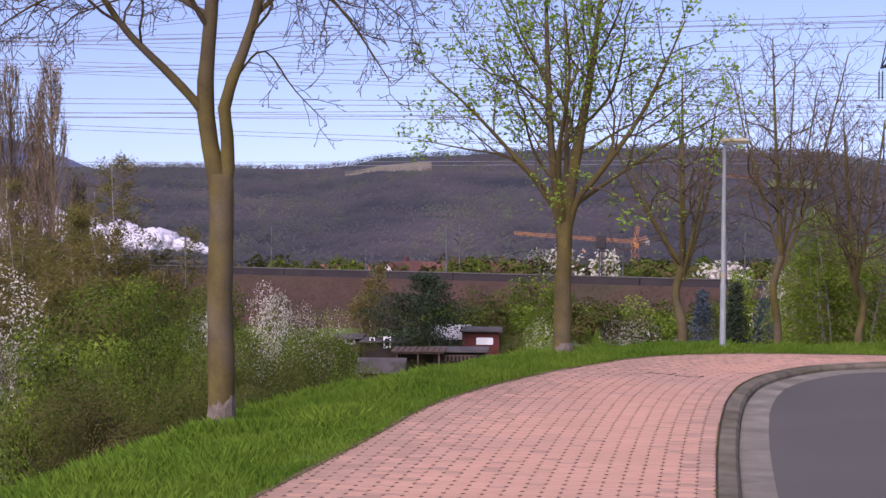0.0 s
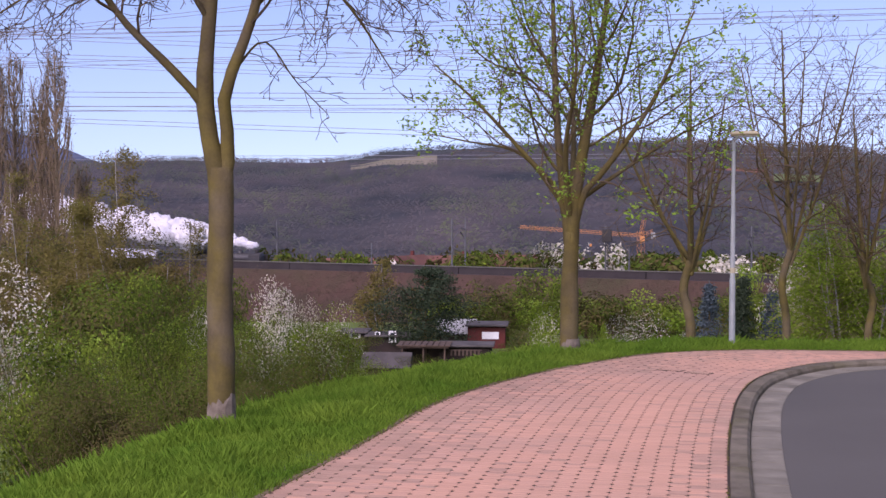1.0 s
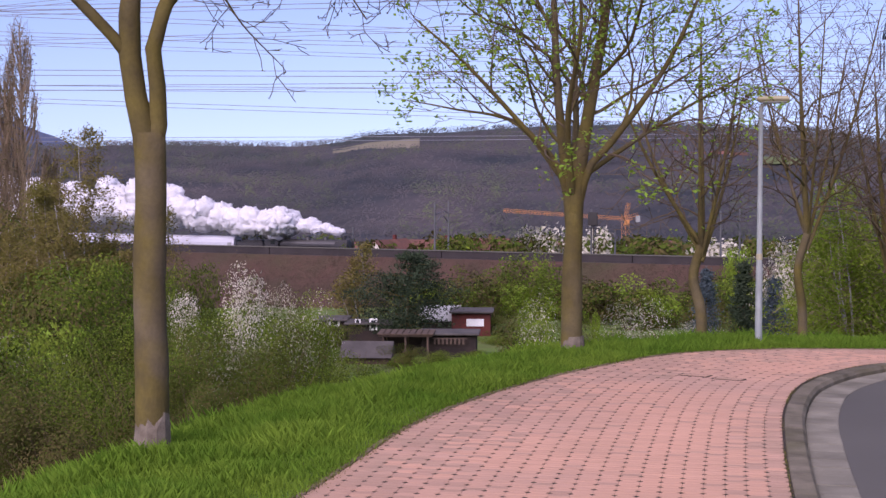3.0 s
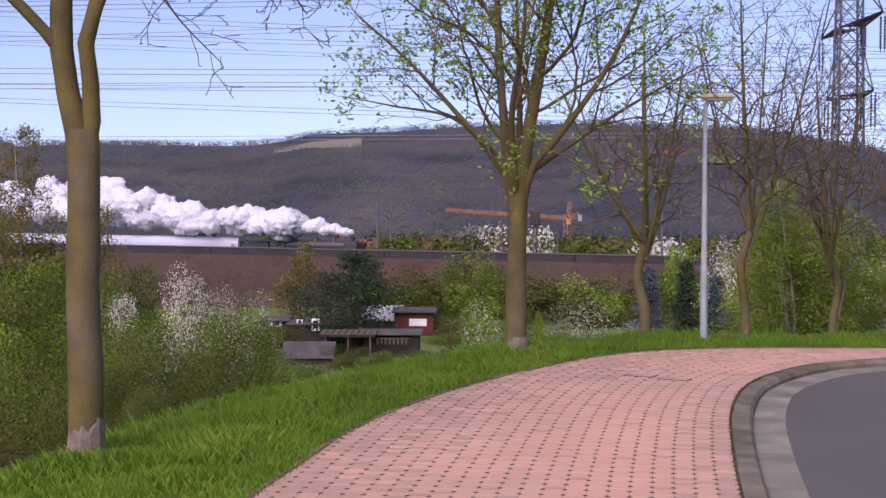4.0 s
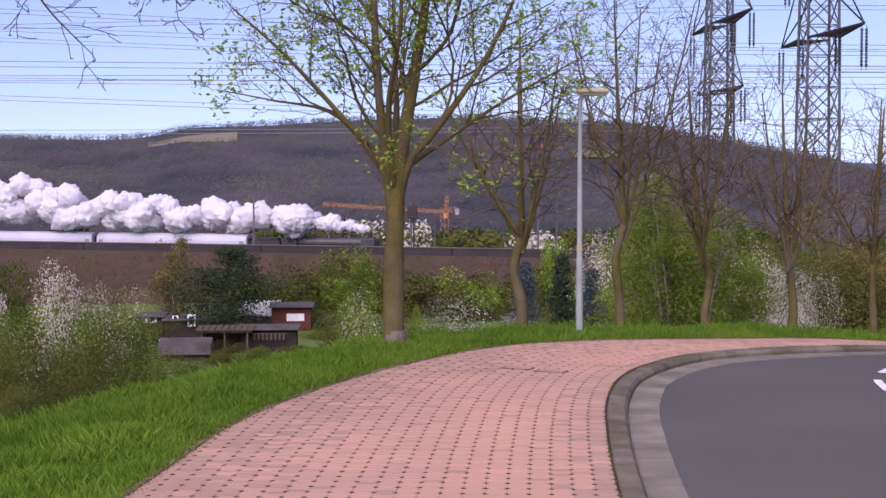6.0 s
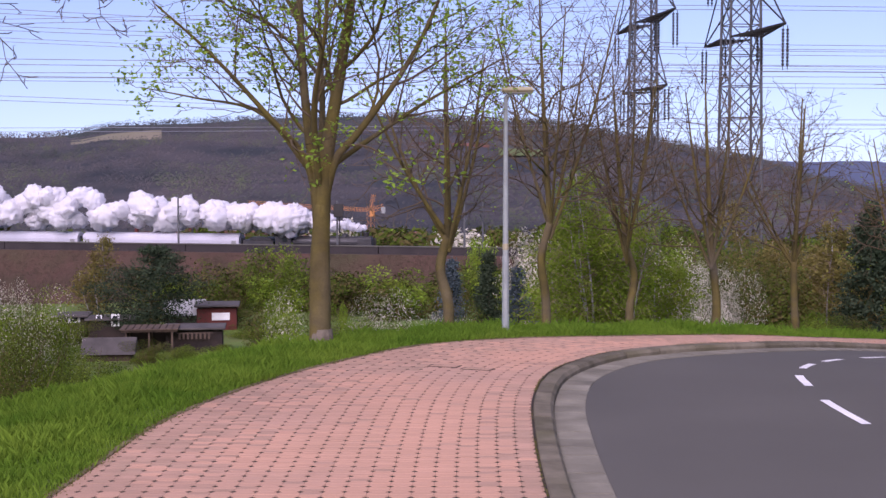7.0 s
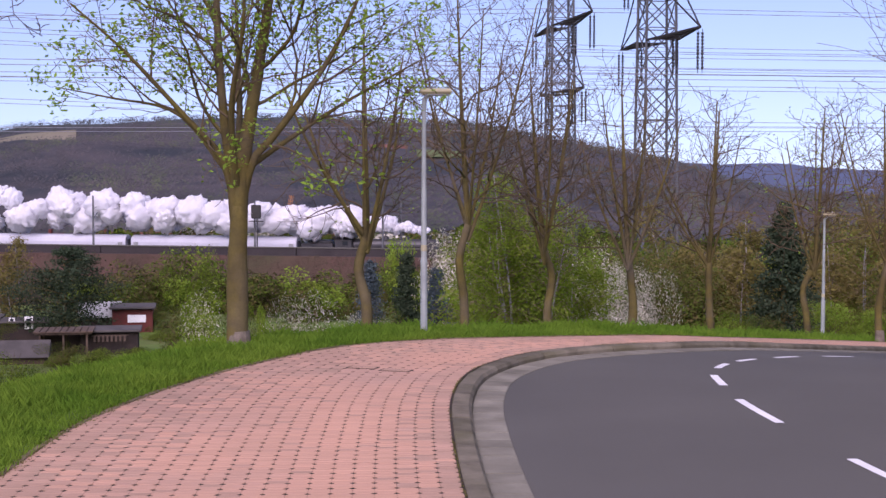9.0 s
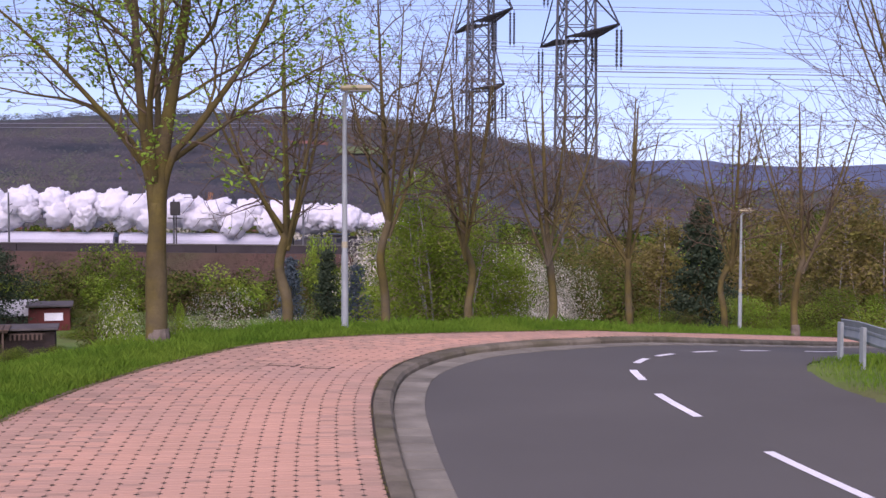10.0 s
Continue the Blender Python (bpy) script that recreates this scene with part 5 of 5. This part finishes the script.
def railway_mast(az, v, h, signal=False):
    s = RP * math.tan(radians(az - RA)) * (1 + v / RP)
    t = thing("railway_mast", RM @ pose(s, v, -0.8), "slim dark steel catenary mast beside the track" if not signal else "dark signal mast with a black signal head", "mast", "railway masts")
    part("post", tube(bmesh.new(), (0, 0, 0), (0, 0, h), 0.19, 0.13, 8), M["steel_grey"], t)
    if signal:
        boxed("signal_head", 0.3, -0.3, h * 0.86, 1.5, 0.3, 2.0, M["steel_arm"], t, 0.1)
        part("ladder", tube(bmesh.new(), (0.35, 0, 0), (0.35, 0, h * 0.8), 0.1, 0.1, 6), M["steel_arm"], t)
        boxed("platform", 0.3, -0.3, h * 0.72, 2.0, 0.9, 0.12, M["steel_arm"], t)
    else:
        bm = bmesh.new()
        strut(bm, (0, 0, h * 0.82), (0, 2.2 if v < 0 else -2.2, h * 0.86), 0.1)
        strut(bm, (0, 0, h * 0.68), (0, 2.2 if v < 0 else -2.2, h * 0.8), 0.1)
        part("bracket", bm, M["steel_grey"], t)


for az, v, h in ((-6.65, 5.6, 6.4), (-3.52, -4.6, 10.8), (-3.0, 5.8, 10.8), (7.3, -4.6, 10.0), (8.0, 5.8, 10.0), (-10.3, 5.8, 10.0), (3.35, 5.8, 6.6), (16.5, -4.6, 9.8), (17.1, 5.8, 9.8), (-13.6, -4.6, 9.8)):
    railway_mast(az, v, h)
railway_mast(2.45, -4.4, 10.0, True)


# ---- crash barrier on the inside of the bend ----
def barrier():
    t = thing("crash_barrier", Matrix(), "galvanised steel crash barrier on the inner verge", "crash barrier", kind="structure")
    line = spline([(13.0, 24.9), (12.5, 23.2), (12.0, 21.5), (11.75, 19), (11.7, 15), (11.6, 8), (11.4, -6)], 0.25)
    nn = normals(line)
    prof = [(0.0, 0.40), (0.05, 0.47), (0.05, 0.53), (0.0, 0.58), (0.0, 0.62), (0.05, 0.66), (0.05, 0.72), (0.0, 0.75), (-0.02, 0.74), (0.02, 0.6), (-0.02, 0.45)]
    v, f, n = [], [], len(prof)
    for i, p in enumerate(line):
        z = float(land_z(p[0], p[1])[0])
        for a, b in prof:
            q = p + nn[i] * a
            v.append((q[0], q[1], z + b))
    for i in range(len(line) - 1):
        f += [(i * n + k, i * n + (k + 1) % n, (i + 1) * n + (k + 1) % n, (i + 1) * n + k) for k in range(n)]
    f.append(tuple(range(n)))
    raw("rail_beam", v, f, M["zinc"], t)
    for i in range(2, len(line), 8):
        p = line[i] - nn[i] * 0.12
        boxed("post", p[0], p[1], float(land_z(p[0], p[1])[0]) + 0.3, 0.06, 0.12, 0.8, M["zinc"], t)


barrier()


# ---- grass ----
def grass(name, curve, side, lo, hi, y0, y1, n, tall, label, seed):
    rs = np.random.RandomState(seed)
    c = curve[(curve[:, 1] > y0) & (curve[:, 1] < y1)]
    nn = normals(c) * side
    i = rs.randint(0, len(c), n)
    e = lo + (hi - lo) * rs.uniform(0, 1, n) ** 1.1
    p = c[i] + nn[i] * e[:, None] + rs.normal(0, 0.06, (n, 2))
    z = np.concatenate([land_z(p[k:k + 4000, 0], p[k:k + 4000, 1]) for k in range(0, n, 4000)])
    lump = np.array([noise.noise((a * 0.9, b * 0.9, seed)) for a, b in p])
    h = tall * rs.uniform(0.45, 1.2, n) * (1 + 0.9 * lump) * np.clip(0.3 + e / 1.4, 0.3, 1)
    a = rs.uniform(0, 6.28, n)
    w = rs.uniform(0.0025, 0.005, n) * (1 + e * 0.12)
    lean = rs.normal(0, 0.3, (n, 2)) * h[:, None]
    b0 = np.stack([p[:, 0] - np.cos(a) * w, p[:, 1] - np.sin(a) * w, z - 0.02], 1)
    b1 = np.stack([p[:, 0] + np.cos(a) * w, p[:, 1] + np.sin(a) * w, z - 0.02], 1)
    m0 = np.stack([p[:, 0] + lean[:, 0] * 0.35 + np.cos(a) * w * 0.7, p[:, 1] + lean[:, 1] * 0.35 + np.sin(a) * w * 0.7, z + h * 0.6], 1)
    tip = np.stack([p[:, 0] + lean[:, 0], p[:, 1] + lean[:, 1], z + h], 1)
    v = np.stack([b0, b1, m0, tip], 1).reshape(-1, 3)
    me = bpy.data.meshes.new(name)
    me.vertices.add(4 * n)
    me.vertices.foreach_set("co", v.ravel())
    me.loops.add(4 * n)
    me.loops.foreach_set("vertex_index", np.arange(4 * n))
    me.polygons.add(n)
    me.polygons.foreach_set("loop_start", np.arange(0, 4 * n, 4))
    me.update(calc_edges=True)
    tagged(link(name, me, M["grass"]), label, "grass", kind="stuff")


grass("grass", EDGE, 1, 0.05, 5.0, 8.5, 33.0, 190000, 0.2, "lush green spring grass on the bank", 3)
grass("grass", EDGE, 1, 0.1, 6.0, 30.0, 56.0, 30000, 0.26, "lush green spring grass on the bank", 4)
grass("grass", EDGE, 1, 4.5, 11.0, 9.0, 34.0, 28000, 0.3, "rough grass on the lower slope", 5)
grass("grass", INNER, -1, 0.1, 6.0, 12.0, 40.0, 30000, 0.16, "short verge grass inside the bend", 6)


def moss():
    rng = random.Random(12)
    spots = []
    for i in range(len(KERB)):
        if 11 < KERB[i][1] < 31:
            for _ in range(5):
                if noise.noise((i * 0.03, 0, 4)) + 0.25 > rng.random() * 0.6:
                    spots.append(off(i, 0.012 + abs(rng.gauss(0, 0.014)), 0.004))
    ob = leaf_mesh("moss", spots, 0.013, rng, M["moss"], None, loose=0.006)
    tagged(ob, "yellow-green moss in the joint behind the kerb", "moss", kind="stuff")
    en = normals(EDGE)
    spots = []
    for i in range(len(EDGE)):
        if 11 < EDGE[i][1] < 31:
            for _ in range(22):
                p = EDGE[i] + en[i] * rng.gauss(0.03, 0.05)
                spots.append((p[0], p[1], float(road_z(p[0], p[1])) + 0.008))
    ob = leaf_mesh("moss", spots, 0.016, rng, M["moss"], None, loose=0.012)
    tagged(ob, "brown-green moss and dirt along the path edging", "moss", kind="stuff")


moss()


# ---- paving blocks ----
EN = normals(EDGE)


def trimmed(pts):
    """Blocks cut to the line of the edging."""
    out = []
    for p in pts:
        i = int(((EDGE - p) ** 2).sum(1).argmin())
        out.append(p - EN[i] * max(0.0, float(np.dot(p - EDGE[i], EN[i])) + 0.004))
    return out


def build_pavers():
    lo, hi = int(np.argmin(np.abs(KERB[:, 1] - 8.6))), int(np.argmin(np.abs(KERB[:, 1] - 46)))
    s = np.concatenate([[0], np.cumsum(np.linalg.norm(np.diff(KERB, axis=0), axis=1))])
    rng = random.Random(9)
    course, pitch = 0.122, 0.222
    v, f, slots = [], [], []
    singles = []
    k = 0
    q = s[lo]
    while q < s[hi]:
        mid = [np.array([np.interp(q + d, s, KERB[:, 0]), np.interp(q + d, s, KERB[:, 1])]) for d in (0, course)]
        nn = [np.array([np.interp(q + d, s, KN[:, 0]), np.interp(q + d, s, KN[:, 1])]) for d in (0, course)]
        j = 0
        centres = []
        while j < 28:
            centres.append((mid[0] + mid[1]) / 2 + nn[0] * (0.03 + pitch * (j + 0.5)))
            j += 1
        c = np.array(centres)
        near = ((c[:, None, :] - EDGE[None, ::2, :]) ** 2).sum(2).argmin(1) * 2
        e = ((c - EDGE[near]) * EN[near]).sum(1)
        for j in range(28):
            if e[j] > 0.13:
                continue
            a0, a1 = 0.03 + pitch * j + 0.0005, 0.03 + pitch * (j + 1) - 0.0005
            cut = 0.041
            g = 0.0035 / course

            def pt(a, u):
                p = (mid[0] + nn[0] * a) * (1 - u) + (mid[1] + nn[1] * a) * u
                return p
            cu = cut / course
            if k % 2 == 0:
                ring = [(a0, g), (a1, g), (a1, 1 - g - cu), (a1 - cut, 1 - g), (a0 + cut, 1 - g), (a0, 1 - g - cu)]
            else:
                ring = [(a0, g + cu), (a0 + cut, g), (a1 - cut, g), (a1, g + cu), (a1, 1 - g), (a0, 1 - g)]
            dz = rng.uniform(-0.0015, 0.0015)
            pts = [pt(*r) for r in ring]
            if e[j] > -0.2:
                pts = trimmed(pts)
            z = [float(road_z(p[0], p[1])) + dz for p in pts]
            ctr = sum(pts) / 6
            vv = [(p[0], p[1], h - 0.006) for p, h in zip(pts, z)] + [(*(p + (ctr - p) * 0.012), h) for p, h in zip(pts, z)]
            ff = [(6, 7, 8, 9, 10, 11)] + [(m, (m + 1) % 6, 6 + (m + 1) % 6, 6 + m) for m in range(6)]
            dirty = rng.random() < max(1.05 - 0.55 * -e[j], 0.85 - 1.5 * (j * pitch), 0.05) + 0.15 * noise.noise((c[j][0], c[j][1], 1))
            if 14.2 < c[j][1] < 15.7 and len(singles) < 300:
                singles.append((vv, ff, dirty))
            else:
                b = len(v)
                v += vv
                f += [tuple(b + t for t in face) for face in ff]
                slots += [int(dirty)] * len(ff)
        q += course
        k += 1
    rest = raw("paving_blocks", v, f, [M["paver"], M["paver_dirty"]], pavement, slots=slots)
    tagged(rest, kind="stuff")
    for vv, ff, dirty in singles:
        raw("paving_block", vv, ff, M["paver_dirty" if dirty else "paver"], pavement)


build_pavers()


def covers():
    for x, y, yaw in ((2.72, 23.75, 62), (3.2, 23.35, 62)):
        t = thing("inspection_cover", pose(x, y, 0.002, 0, 0, yaw), "small dark iron inspection cover set in the paving", "cover", kind="structure")
        boxed("frame", 0, 0, 0, 0.26, 0.5, 0.008, M["joint"], t, 0.002)
        boxed("lid", 0, 0, 0.003, 0.2, 0.44, 0.008, M["paver_dirty"], t, 0.002)


covers()


# ---- train and steam, and how they move ----
FRONT = [(0.0, -134.5), (1.0, -127.0), (2.0, -118.0), (3.5, -101.5), (4.5, -89.0), (5.5, -77.6), (7.0, -61.0), (7.5, -55.0), (9.0, -39.0), (10.0, -28.0)]


def front(t):
    return float(np.interp(t, [a for a, b in FRONT], [b for a, b in FRONT]))


loco = build_loco()
coaches = [build_coach()]
for _ in range(5):
    coaches.append(copy_thing(coaches[0], Matrix()))


def puff_mesh(seed, material="steam"):
    bm = bmesh.new()
    rng = random.Random(seed)
    bmesh.ops.create_icosphere(bm, subdivisions=4, radius=1)
    o = Vector((rng.uniform(-9, 9), rng.uniform(-9, 9), seed))
    for v in bm.verts:
        n = v.co.normalized()
        a = abs(noise.noise(n * 1.5 + o))
        b = abs(noise.noise(n * 3.6 + o))
        c = abs(noise.noise(n * 8.0 + o))
        v.co = n * (0.75 + 0.42 * a + 0.38 * b + 0.15 * c)
    me = bpy.data.meshes.new("puff")
    for f in bm.faces:
        f.smooth = True
    bm.to_mesh(me)
    bm.free()
    me.materials.append(M[material])
    return me


PUFFS = [puff_mesh(s) for s in range(5)]


def build_steam():
    """Puffs that leave the chimney one after another and then hang in the air."""
    plume = thing("steam_plume", RM, "billowing white steam trailing from the locomotive", "steam")
    rng = random.Random(6)
    out = []
    for k in range(62):
        born = -13.5 + 0.385 * k
        for j in range(4):
            ob = new("puff", PUFFS[rng.randrange(5)])
            ob.parent = plume
            r = rng.uniform(1.35, 2.1)
            ob.scale = (r * rng.uniform(1.1, 1.7), r, r * rng.uniform(0.85, 1.1))
            out.append((ob, born + rng.uniform(-0.2, 0.2), (0.08, 0.33, 0.58, 0.85)[j] + rng.uniform(-0.1, 0.1), rng.uniform(-1.6, 1.6), rng.uniform(0, 360), rng.uniform(-9, 9)))
    head = []
    for k in range(16):
        ob = new("puff", PUFFS[k % 5])
        ob.parent = plume
        r = (0.5 + 0.085 * k) * rng.uniform(0.8, 1.3)
        ob.scale = (r * 1.3, r, r)
        head.append((ob, -2.8 - 0.95 * k, 4.8 + 0.12 * k + rng.uniform(-0.1, 0.55)))
    return plume, out, head


steam_plume, puffs, head_puffs = build_steam()


def motions():
    ts = [0.5 * k for k in range(21)]
    walk(loco, [(t, RM @ pose(front(t) - 12.8, 0, 0.1)) for t in ts])
    for k, c in enumerate(coaches):
        walk(c, [(t, RM @ pose(front(t) - 12.8 - 9.0 - 13.3 - 26.7 * k, 0, 0.1)) for t in ts])
    for ob, dx, z in head_puffs:
        walk(ob, [(t, pose(front(t) + dx, 0, z, 20 * t, 0, 13 * t)) for t in ts])
    for ob, born, rise, side, turn, spin in puffs:
        rows = []
        for t in ts:
            age = max(0.0, t - born)
            lag = 14.0
            s = front(t) - lag if age <= 0 else (front(born) if born >= 0 else front(0) + 9.0 * born) - lag + 0.4 * age
            fade = 1.0 if born < 2.0 else (0.8 if born < 4.2 else 0.55)
            z = 5.9 + rise * (0.8 + 1.25 * fade * min(age, 3.5)) + (1.2 if born < 2.0 else 0.0) * min(1.0, age / 3)
            rows.append((t, pose(s, side, z, 0, spin * t * 0.4, turn + spin * t)))
        walk(ob, rows)


motions()
